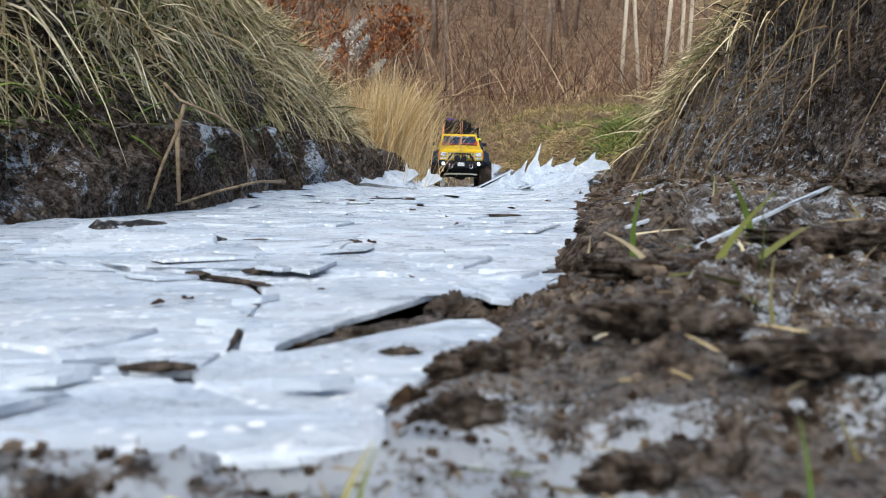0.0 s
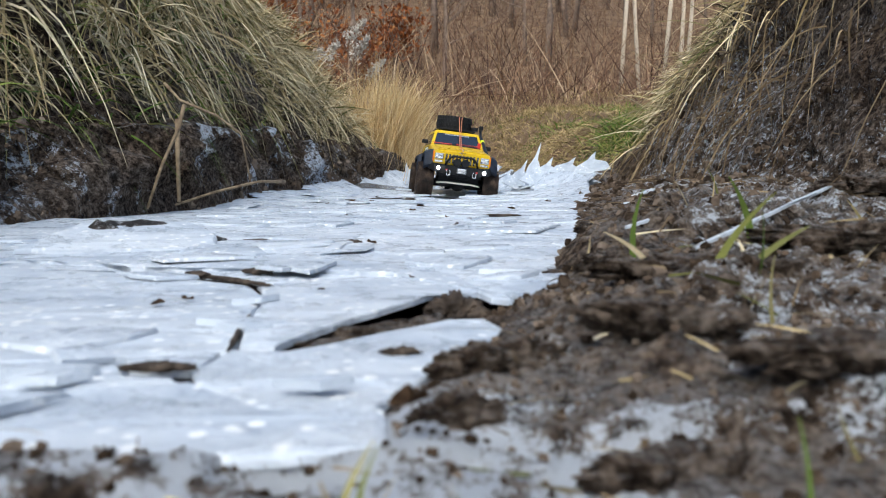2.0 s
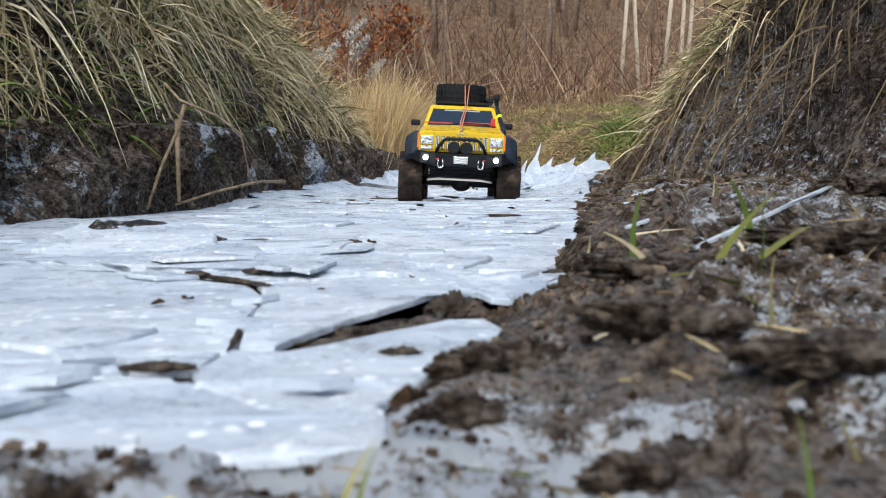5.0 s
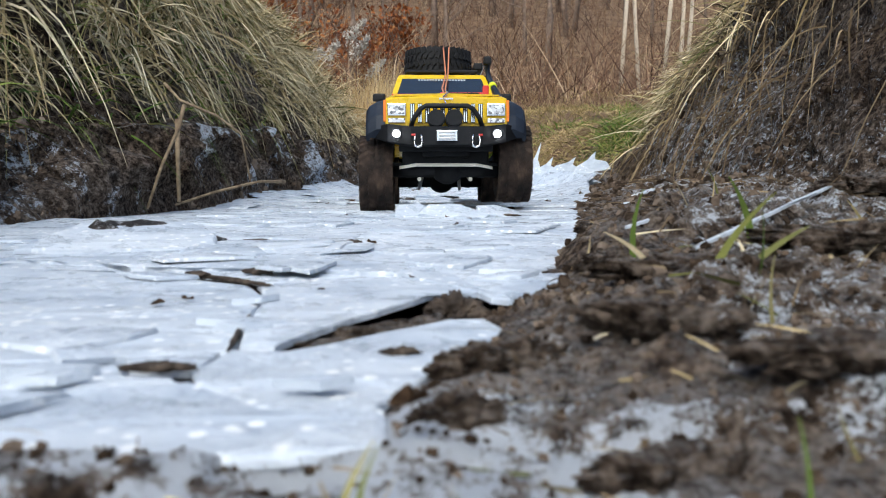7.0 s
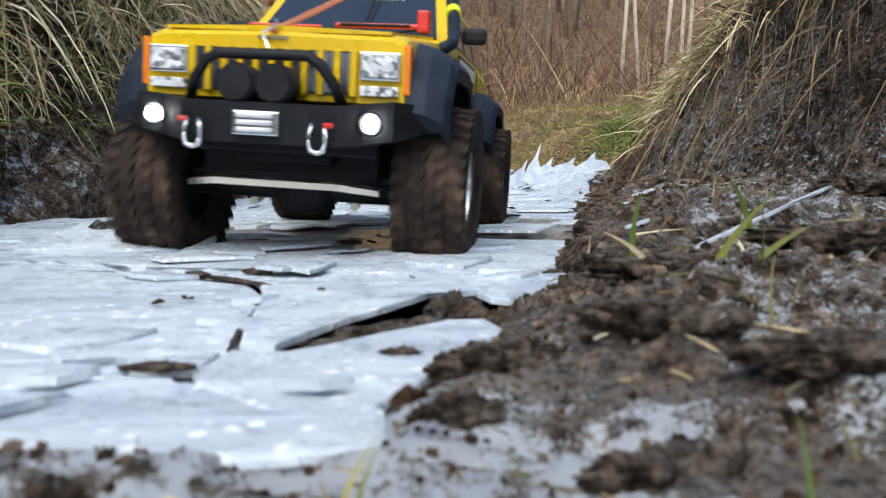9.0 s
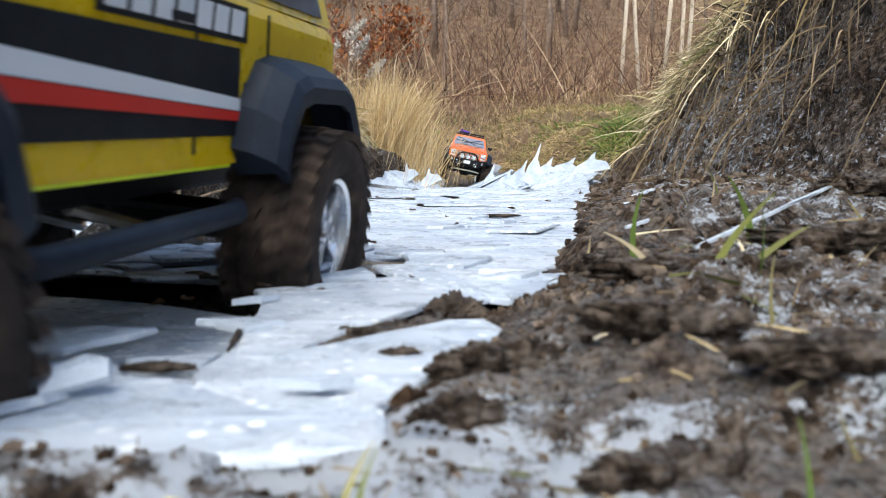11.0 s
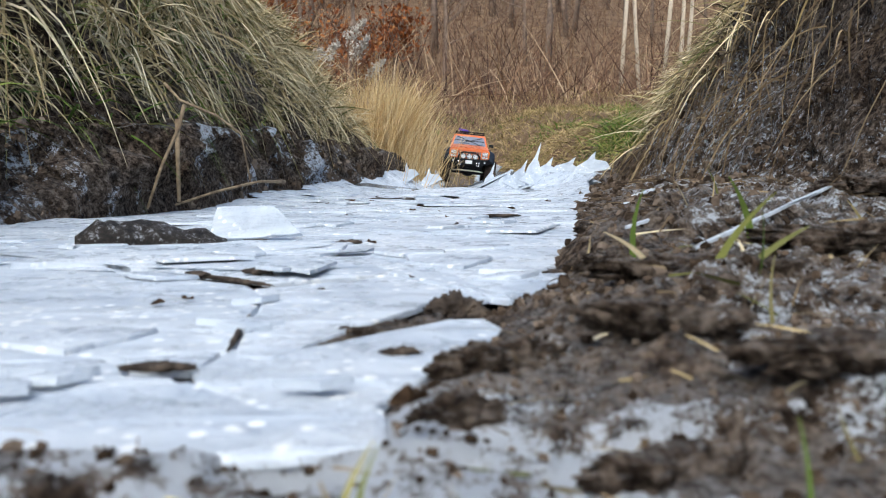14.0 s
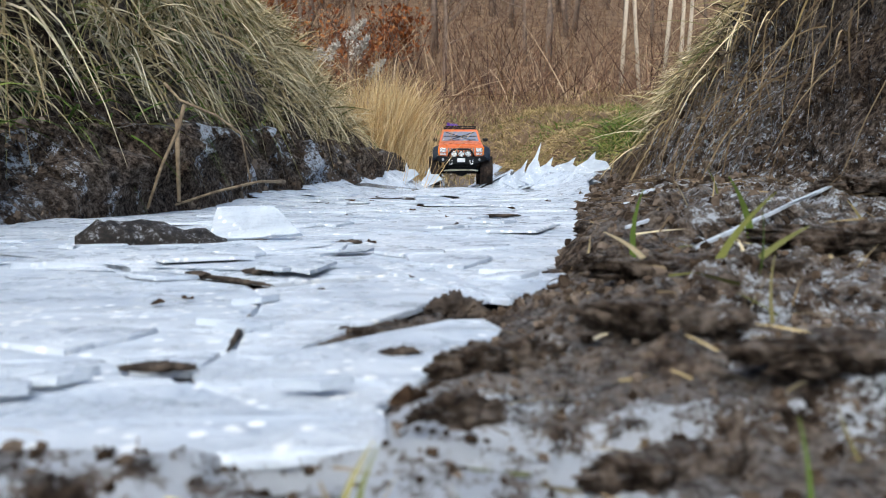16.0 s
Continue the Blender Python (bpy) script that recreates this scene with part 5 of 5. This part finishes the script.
# mud that shows through holes and cracks of the ice
clod("mud_clod", (0.006, 0.334, 0.0005), (0.0115, 0.0075, 0.0078), 10, 1.0, "dark clod of frozen mud standing out of the ice", WET, "mud clod", 5)
clod("mud_clod", (0.024, 0.303, 0.000), (0.006, 0.006, 0.0055), 40, 2.0, "crumbly brown clod at the edge of the ice", WET, "mud clod", 5)
clod("mud_clod", (-0.024, 0.298, -0.0015), (0.038, 0.009, 0.0042), 46, 3.0, "ridge of crumbly mud showing in a gap of the ice", SOIL, "mud clod", 5)
for p, q, w in (((-0.0735, 0.262), (-0.081, 0.315), 0.0016), ((-0.097, 0.230), (-0.078, 0.231), 0.0030), ((-0.020, 0.2495), (-0.009, 0.252), 0.0024), ((-0.168, 0.645), (-0.142, 0.640), 0.007),
                ((-0.15, 0.446), (-0.135, 0.436), 0.005), ((-0.135, 0.432), (-0.095, 0.402), 0.0025), ((-0.118, 0.452), (-0.10, 0.448), 0.004),
                ((-0.22, 1.85), (-0.15, 1.95), 0.03), ((-0.15, 1.95), (-0.08, 2.1), 0.02), ((0.08, 0.86), (0.10, 0.87), 0.006), ((-0.09, 0.652), (-0.07, 0.655), 0.004), ((0.06, 1.05), (0.1, 1.06), 0.007),
                ((0.17, 0.95), (0.24, 0.97), 0.012), ((0.13, 0.72), (0.17, 0.73), 0.010), ((0.2, 1.2), (0.3, 1.22), 0.014), ((0.09, 0.55), (0.13, 0.56), 0.009), ((0.055, 0.44), (0.075, 0.447), 0.006)):
    mx, my = (p[0] + q[0]) / 2, (p[1] + q[1]) / 2
    clod("mud_streak", (mx, my, surface(mx, my) + 0.0008), (math.hypot(q[0] - p[0], q[1] - p[1]) / 2, w * 0.75, 0.0009 + w * 0.18), math.degrees(math.atan2(q[1] - p[1], q[0] - p[0])), mx * 50 + my * 9, "dark mud showing in a crack of the ice", WET, "mud", 4)["group"] = "mud in the cracks"
rng0 = random.Random(31)
for k in range(34):
    y = 0.22 + 1.9 * rng0.random() ** 1.4
    x = rng0.uniform(float(left_foot(y)) + 0.08, float(right_foot(y)) - 0.03)
    leaf_scrap((x, y, surface(x, y) + 0.0022), rng0.uniform(0.0022, 0.0045) * (0.6 + y), rng0.uniform(0, 360), LEAF)
leaf_scrap((-0.007, 0.168, 0.011), 0.0075, 60, LEAF, "large curled dead leaf on frosty mud", "leaf", "")
leaf_scrap((-0.45, 1.32, 0.10), 0.02, 10, RUST, "rust-brown dead leaf on the bank", "leaf", "")


def log_shape(length, radius, seed):
    bm = bmesh.new()
    rings = []
    for i in range(15):
        t = i / 14
        ring = []
        for k in range(14):
            a = 2 * math.pi * k / 14
            p = Vector((math.cos(a), math.sin(a), t * 6))
            r = radius * (1 + 0.4 * noise.noise(p * 1.3 + Vector((seed, 0, 0))) + 0.22 * noise.noise(p * 4)) * (1 - 0.2 * t) * (0.55 + 0.45 * min(1, 9 * t, 9 * (1 - t)))
            ring.append(bm.verts.new(((t - 0.5) * length, math.cos(a) * r, math.sin(a) * r + 0.004 * math.sin(t * 5))))
        rings.append(ring)
    for a, b in zip(rings, rings[1:]):
        for k in range(14):
            bm.faces.new((a[k], a[(k + 1) % 14], b[(k + 1) % 14], b[k]))
    bm.faces.new(rings[0][::-1])
    bm.faces.new(rings[-1])
    bmesh.ops.recalc_face_normals(bm, faces=bm.faces[:])
    return bm


ROTTEN = material("rotten_bark", rough=0.55, spec=0.35)
wire(ROTTEN, ramp(ROTTEN, grain(ROTTEN, 150.0, 9, 0.75), [(0.4, (0.006, 0.005, 0.004)), (0.55, (0.035, 0.026, 0.02)), (0.66, (0.5, 0.52, 0.55))]), shader(ROTTEN).inputs["Base Color"])
bump(ROTTEN, grain(ROTTEN, 90.0, 8, 0.7), 1.0, 0.006)
log = part("log", log_shape(0.118, 0.0175, 4.0), ROTTEN, smooth=True)
log.matrix_basis = pose(-0.24, 0.634, 0.002, 0, 0, 24)
tagged(log, "short dark wet log frozen into the ice", "log")


# slabs and splinters of ice that lie on the sheet or stand up at its rim
def ice_slab(points, thick, at, label, mat=None, group="loose ice slabs"):
    rng = random.Random(int(abs(at.translation.x) * 5000 + at.translation.y * 900))
    ob = new("ice_slab", plate_mesh("ice_slab", points, thick, mat or ICE, rng, 0.0012))
    ob.matrix_basis = at
    return tagged(ob, label, "ice slab", group)


cover = ice_slab([(-0.078, -0.042), (0.058, -0.052), (0.062, 0.0), (0.045, 0.040), (-0.04, 0.036)], 0.003, pose(-0.245, 0.605, 0.0145, 10, 1, 22), "pale ice slab resting over a log")
SHIFTED.append((cover, [(0.0, pose(-0.245, 0.605, 0.0145, 10, 1, 22)), (9.25, pose(-0.245, 0.605, 0.0145, 10, 1, 22)), (9.8, pose(-0.215, 0.545, 0.006, 2, 1, 24)), (16.0, pose(-0.215, 0.545, 0.006, 2, 1, 24))]))
rest = hollow_plate.matrix_basis.copy()
low = pose(0, 0, -0.017) @ lane_plate.matrix_basis
SHIFTED.append((lane_plate, [(0.0, lane_plate.matrix_basis.copy()), (9.5, lane_plate.matrix_basis.copy()), (10.0, low), (11.55, low), (11.85, lane_plate.matrix_basis.copy()), (16.0, lane_plate.matrix_basis.copy())]))
SHIFTED.append((hollow_plate, [(0.0, rest), (8.9, rest), (9.2, pose(0.0, 0.0, 0.004) @ rest @ pose(0, 0, 0, 1.5, 0, 0)), (9.7, pose(0.0, -0.006, -0.001) @ rest), (10.4, pose(0.002, -0.016, -0.0006) @ rest @ pose(0, 0, 0, 0.6, 0.3, 0)), (16.0, pose(0.002, -0.016, -0.0006) @ rest @ pose(0, 0, 0, 0.6, 0.3, 0))]))
flap = ice_slab([(-0.035, -0.004), (0.05, -0.006), (0.02, 0.028), (-0.034, 0.034)], 0.003, pose(-0.17, 0.665, 0.006, 2, 0, 0), "bright upturned ice slab")
SHIFTED.append((flap, [(0.0, pose(-0.17, 0.665, 0.006, 2, 0, 0)), (9.3, pose(-0.17, 0.665, 0.006, 2, 0, 0)), (9.9, pose(-0.17, 0.665, 0.010, 50, -6, -8)), (16.0, pose(-0.17, 0.665, 0.010, 50, -6, -8))]))
for x, y, turn, up, size in ((-0.035, 1.06, 12, 34, 0.9), (0.012, 1.05, -14, 30, 1.25), (0.075, 1.08, 22, 22, 0.9)):
    flat = pose(x, y, surface(x, y) + 0.002, 1, 0, turn)
    risen = pose(x, y - 0.02, surface(x, y) + 0.006, up, 6, turn)
    slab = ice_slab([(-0.035 * size, -0.012), (0.032 * size, -0.016), (0.04 * size, 0.008), (0.004, 0.024), (-0.03 * size, 0.014)], 0.003, flat, "grey wet slab of ice pushed up by a truck")
    SHIFTED.append((slab, [(0.0, flat), (5.0, flat), (6.1, risen), (7.1, risen), (7.6, flat), (16.0, flat)]))
# the slab pushed up by the near wheel
tilted = ice_slab([(-0.010, -0.004), (0.008, -0.004), (0.009, 0.002), (0.003, 0.006), (-0.009, 0.004)], 0.0015, pose(-0.112, 0.236, 0.006, 18, 8, 55), "broken ice slab in the foreground")
SHIFTED.append((tilted, [(0.0, pose(-0.112, 0.236, 0.006, 18, 8, 55)), (10.0, pose(-0.112, 0.236, 0.006, 18, 8, 55)), (10.9, pose(-0.100, 0.205, 0.008, 38, -12, 20)), (11.6, pose(-0.100, 0.205, 0.008, 36, -12, 20)), (11.95, pose(-0.115, 0.20, 0.0045, 6, -3, 26)), (12.5, pose(-0.12, 0.20, 0.006, 6, 4, 30)), (16.0, pose(-0.12, 0.20, 0.006, 6, 4, 30))]))

for k in range(95):
    y = 0.2 + 2.7 * rng0.random() ** 1.3
    x = rng0.uniform(float(left_foot(y)) + 0.04, float(right_foot(y)) - 0.005)
    s = rng0.uniform(0.010, 0.036) * (0.45 + 0.55 * min(y, 2.0))
    a = s * rng0.uniform(0.2, 0.5)
    ice_slab([(-s, -a * 0.3), (s * 0.2, -a), (s, a * 0.1), (s * 0.1, a * rng0.uniform(0.5, 1.0))], 0.0018 + 0.0008 * y, pose(x, y, surface(x, y) + 0.0028, rng0.uniform(-4, 9), rng0.uniform(-4, 4), rng0.uniform(-35, 35)),
             "thin splinter of milky ice lying on the ice sheet", group="ice splinters")
for k in range(64):
    y = 0.2 + 2.0 * rng0.random() ** 1.5
    x = rng0.uniform(float(left_foot(y)) + 0.05, float(right_foot(y)) - 0.03)
    if y < 0.42 and x > -0.11:
        continue
    s = rng0.uniform(0.04, 0.085) * (0.4 + 0.6 * min(y, 1.6))
    rim = [(s * rng0.uniform(0.55, 1.0) * math.cos(a), s * rng0.uniform(0.3, 0.75) * math.sin(a)) for a in sorted(rng0.uniform(0, 6.28) for _ in range(8))]
    ice_slab(rim, 0.0011 + 0.0008 * y, pose(x, y, surface(x, y) + 0.0024 + 0.0006 * y, rng0.uniform(-1.6, 2.2), rng0.uniform(-1.8, 1.8), rng0.uniform(-30, 30)), "broad thin flake of ice lying on the ice sheet", group="ice flakes")
for x, y, z, w, h, lean, turn in ((0.335, 2.9, 0.03, 0.035, 0.125, 14, 8), (0.29, 2.95, 0.02, 0.04, 0.085, 24, 20), (0.38, 2.85, 0.05, 0.05, 0.06, 10, -5), (0.25, 3.05, 0.01, 0.04, 0.06, 20, 25), (0.44, 2.75, 0.06, 0.06, 0.05, 12, -12), (0.50, 2.62, 0.07, 0.07, 0.05, -8, -25),
                                  (0.20, 3.35, 0.0, 0.03, 0.09, 16, 15), (-0.05, 3.1, 0.02, 0.05, 0.05, -22, -10), (-0.13, 3.0, 0.04, 0.04, 0.05, -30, -15), (0.33, 2.78, 0.02, 0.06, 0.05, 25, 10), (0.27, 2.8, 0.008, 0.06, 0.04, 25, 14)):
    h *= 1.3
    ob = ice_slab([(-w, -0.01), (w, -0.006), (w * 0.8, h * 0.35), (w * 0.25, h * 0.55), (w * 0.3, h), (-w * 0.1, h * 0.6), (-w * 0.7, h * 0.3)], 0.005, pose(x, y, z, 72, lean, turn), "jagged ice slab standing up against the bank", group="upturned ice slabs")
for p, q, w in (((0.132, 0.40, 0.030), (0.262, 0.520, 0.052), 0.0013), ((0.20, 0.80, 0.018), (0.30, 1.02, 0.03), 0.006), ((0.25, 1.05, 0.02), (0.35, 1.28, 0.035), 0.008), ((0.30, 1.2, 0.03), (0.40, 1.45, 0.05), 0.008), ((0.11, 0.46, 0.026), (0.14, 0.49, 0.028), 0.0015)):
    a, b = Vector(p), Vector(q)
    d = b - a
    for v in (a, b):
        v.z = float(ground_height(np.array([v.x]), np.array([v.y]))[0]) + 0.002
    m = Matrix.Translation((a + b) / 2) @ (b - a).to_track_quat("X", "Z").to_matrix().to_4x4()
    half = (b - a).length / 2
    ice_slab([(-half, -w * 0.3), (0, -w), (half, -w * 0.4), (half * 0.9, w * 0.6), (0, w * 0.8), (-half * 0.95, w)], 0.0009, m, "long white strip of ice lying on the mud", group="ice strips on the mud")

# sticks on the bank
def stick(points, r, label):
    ob = part("stick", tube(bmesh.new(), points, [r * (1 - 0.12 * i) for i in range(len(points))], 7), DRY_WOOD, smooth=True)
    return tagged(ob, label, "stick")


DRY_WOOD = material("dry_wood", rough=0.8, spec=0.2)
wire(DRY_WOOD, ramp(DRY_WOOD, grain(DRY_WOOD, 70.0, 6), [(0.3, (0.12, 0.08, 0.05)), (0.7, (0.36, 0.27, 0.17))]), shader(DRY_WOOD).inputs["Base Color"])
stick([(-0.366, 1.10, 0.158), (-0.375, 1.10, 0.125), (-0.396, 1.09, 0.075), (-0.416, 1.08, 0.012)], 0.0031, "pale broken plant stalk leaning on the bank")
stick([(-0.40, 1.12, 0.19), (-0.375, 1.11, 0.165), (-0.33, 1.13, 0.145), (-0.30, 1.15, 0.12), (-0.29, 1.16, 0.05)], 0.0026, "bent dry stalk hanging from the bank")
stick([(-0.30, 1.46, 0.045), (-0.33, 1.38, 0.046), (-0.38, 1.28, 0.03), (-0.418, 1.2, 0.012)], 0.0032, "thin dry branch lying at the foot of the bank")
stick([(-0.39, 1.14, 0.14), (-0.388, 1.13, 0.08), (-0.385, 1.12, 0.02)], 0.0038, "broken brown plant stump")

# single stalks and blades near the lens and on the mud
near_roots = np.array([(0.003, 0.112, 0.026), (0.001, 0.110, 0.026), (-0.014, 0.128, 0.016), (-0.018, 0.130, 0.014), (-0.095, 0.16, 0.0), (0.131, 0.33, 0.03), (0.128, 0.31, 0.028), (0.10, 0.38, 0.022), (0.075, 0.40, 0.02), (0.062, 0.118, 0.03), (0.055, 0.098, 0.028), (0.085, 0.15, 0.032), (0.03, 0.16, 0.02), (0.045, 0.2, 0.02), (0.16, 0.5, 0.04), (0.21, 0.6, 0.045), (0.25, 0.7, 0.05)])
near_roots[:, 2] = ground_height(near_roots[:, 0], near_roots[:, 1])
near_heads = np.array([(0.05, 0, 1), (-0.2, 0, 1), (0.4, 0, 1), (-0.3, 0.1, 1), (-0.5, 0, 0.5), (0.05, 0, 1), (0.7, 0, 0.6), (-0.7, 0, 0.8), (0.2, 0, 1), (1, 0.2, 0.25), (1, 0.1, 0.15), (-1, 0.3, 0.1), (-1, 0, 0.2), (0.8, 0.4, 0.1), (-0.4, 0, 1), (0.1, 0, 1), (-0.2, 0, 1)], dtype=float)
blades("mud_grass", near_roots, near_heads, np.array([0.017, 0.012, 0.018, 0.014, 0.012, 0.016, 0.028, 0.022, 0.02, 0.03, 0.028, 0.03, 0.018, 0.03, 0.03, 0.03, 0.03]), np.array([0.0014] * 5 + [0.003] * 4 + [0.002] * 8), np.full(17, 0.15), STRAW, "single frosted grass blades sticking out of the mud", 5)
n = 55
y = 0.135 + 0.32 * nprng.random_sample(n)
x = right_foot(y) + 0.004 + 0.75 * y * nprng.random_sample(n)
blades("near_straw", lifted(x, y, -0.0015), heads(n, (0, 0, 0.14), (0.9, 0.5, 0.14)), nprng.uniform(0.3, 1.0, n) * 0.13 * y, nprng.uniform(0.003, 0.0065, n) * y, nprng.uniform(0, 0.25, n), STRAW, "loose straw stalks lying on frozen mud", 5, "straw")
y = np.array([0.128, 0.135, 0.14, 0.15, 0.17, 0.27, 0.30, 0.31, 0.42, 0.40])
x = np.array([0.004, -0.016, -0.02, 0.075, 0.02, 0.118, 0.125, 0.112, 0.17, 0.10])
blades("green_shoots", lifted(x, y, 0.001), heads(10, (0.02, 0, 1.0), (0.22, 0.15, 0.1)), 0.1 * y + 0.004, 0.011 * y, np.full(10, 0.1), FRESH, "green grass shoots standing in frozen mud", 5)
n = 900
y = 0.15 + 2.2 * nprng.random_sample(n) ** 1.3
x = right_foot(y) + 0.02 + 0.55 * nprng.random_sample(n)
blades("straw_litter", lifted(x, y, -0.004), heads(n, (0, 0, 0.12), (0.8, 0.8, 0.12)), nprng.uniform(0.008, 0.04, n) * (0.3 + 0.7 * np.minimum(y, 1.5)), nprng.uniform(0.0008, 0.0018, n) * (0.4 + 0.6 * np.minimum(y, 2)), nprng.uniform(0, 0.3, n), ROOT, "bits of straw and root lying on the mud", 4, "straw")


# ---- what moves ----
YELLOW_WAY = [  # seconds, x, y, z of the front axle over the ground, turn, nose up, lean to the right
    (0.0, 0.071, 3.28, -0.003, 1, 0, 1), (0.5, 0.072, 3.22, 0.004, 0, 0, 4), (1.0, 0.04, 2.97, 0.014, 0, 0, 13), (1.5, 0.039, 2.83, -0.012, 0, 0, 2),
    (2.0, 0.036, 2.51, -0.032, 6, 0, 7), (2.5, 0.072, 2.36, -0.022, 0, 0, 7), (3.0, 0.077, 2.22, -0.013, -1, 0, -4), (3.5, 0.065, 2.13, -0.028, -4, 0, 2),
    (4.0, 0.053, 1.94, -0.022, -4, 0, 2), (5.2, 0.028, 1.65, -0.010, 0, 1, 3), (6.3, 0.0, 1.36, 0.003, 2, 3, 5), (6.5, -0.002, 1.31, 0.004, 2.2, 4, 5.9),
    (7.0, 0.003, 1.202, 0.011, 1.9, 4, 0), (7.5, -0.014, 1.012, -0.003, -0.3, 2, 0.9), (8.0, -0.044, 0.837, -0.011, -2.4, 1, -2), (8.5, -0.08, 0.69, 0.0, -6.2, -3.5, 5.3),
    (9.0, -0.109, 0.59, -0.002, -9, -1, 3.5), (9.2, -0.127, 0.53, -0.004, -8.9, -0.6, 0.7), (10.2, -0.20, 0.32, -0.02, -9.5, -2, 4), (11.3, -0.267, 0.114, -0.037, -10.5, -3.8, 7),
    (11.5, -0.278, 0.071, -0.024, -10.2, -2.9, 7.8), (12.0, -0.297, -0.068, 0.009, -9.7, 1.4, 6.8), (12.5, -0.31, -0.25, -0.01, -9, 1, 2), (14.0, -0.5, -0.9, -0.01, -12, 0, 0), (16.0, -0.6, -1.3, -0.01, -12, 0, 0)]
ORANGE_WAY = [
    (0.0, 0.085, 5.0, 0.16, 0, 0, 0), (9.2, 0.085, 5.0, 0.16, 0, 0, 0), (10.4, 0.085, 4.2, 0.03, 0, 0, 6), (11.3, 0.098, 3.74, 0.015, 0, 0, 14), (12.0, 0.095, 3.74, 0.015, 0, 0, 19),
    (12.5, 0.095, 3.74, 0.017, 0, 0, 24), (13.0, 0.098, 3.72, 0.017, 0, 0, 19), (13.5, 0.096, 3.7, 0.017, 0, 0, 15), (14.0, 0.108, 3.64, 0.012, 0, 0, 6),
    (14.5, 0.103, 3.62, 0.012, 0, 0, -2), (15.0, 0.083, 3.5, 0.014, 0, 0, -3), (15.5, 0.073, 3.32, 0.014, 0, 0, -2), (16.0, 0.073, 3.2, 0.013, 0, 0, 0)]


def at_time(way, t):
    times = [r[0] for r in way]
    return [float(np.interp(t, times, [r[k] for r in way])) for k in range(1, 7)]


LIFTS = {0: [(0, 0), (2.6, 0), (3.0, -0.008), (3.4, 0), (6.6, 0), (7.0, -0.007), (7.4, -0.002), (8.0, -0.007), (8.5, -0.008), (9.0, -0.004), (16, 0)],
         1: [(0, 0), (2.6, 0), (3.0, 0.014), (3.4, 0), (6.6, 0), (7.0, 0.009), (7.4, 0.002), (8.0, 0.008), (8.5, -0.001), (9.0, 0.003), (16, 0)]}


def drive(thing, wheels, way, slip, lifts={}):
    walk(thing, [(r[0], pose(r[1], r[2], r[3], -r[5], r[6], r[4])) for r in way])
    times = np.arange(0, 16.01, 1 / 15)
    gone, before = [0.0], at_time(way, 0)
    for t in times[1:]:
        now = at_time(way, t)
        gone.append(gone[-1] + min(math.hypot(now[0] - before[0], now[1] - before[1]) * slip / 0.056, 1.3))
        before = now
    for k, w in enumerate(wheels):
        rest = w.location.copy()
        lift = lifts.get(k, [(0, 0), (16, 0)])
        walk(w, [(t, pose(rest.x, rest.y, rest.z + float(np.interp(t, [r[0] for r in lift], [r[1] for r in lift])), math.degrees(g), 0, 0)) for t, g in zip(times, gone)])


def sink_plates():
    """Plates under the wheels break down and tilt as the yellow truck rolls over them."""
    rng = random.Random(9)
    times = np.arange(0, 13.0, 0.05)
    way = [at_time(YELLOW_WAY, t) for t in times]
    for ob in PLATES:
        x, y, z = ob.location
        near = [(abs(w[1] - y), t, w[0]) for t, w in zip(times, way)]
        gap, t, at = min(near)
        lane = min(abs(x - at - 0.105), abs(x - at + 0.105))
        if gap > 0.06 or lane > 0.075:
            continue
        rest = ob.matrix_basis.copy()
        deep = rng.uniform(0.004, 0.009)
        low = Matrix.Translation((0, 0, -deep)) @ rest @ pose(0, 0, 0, rng.uniform(-0.4, 1.2), rng.uniform(-1.3, 1.3), rng.uniform(-2, 2))
        t = max(t, 0.4)
        back = Matrix.Translation((0, 0, -0.0012)) @ rest @ pose(0, 0, 0, rng.uniform(-0.8, 0.8), rng.uniform(-0.8, 0.8), rng.uniform(-2, 2))
        walk(ob, [(0.0, rest), (t - 0.2, rest), (t + 0.15, low), (t + 1.3, low), (t + 2.2, back), (16.0, back)])


def motions():
    drive(yellow, yellow_wheels, YELLOW_WAY, 1.3, LIFTS)
    drive(orange, orange_wheels, ORANGE_WAY, 1.3)
    sink_plates()
    for ob, rows in SHIFTED:
        walk(ob, rows)


motions()
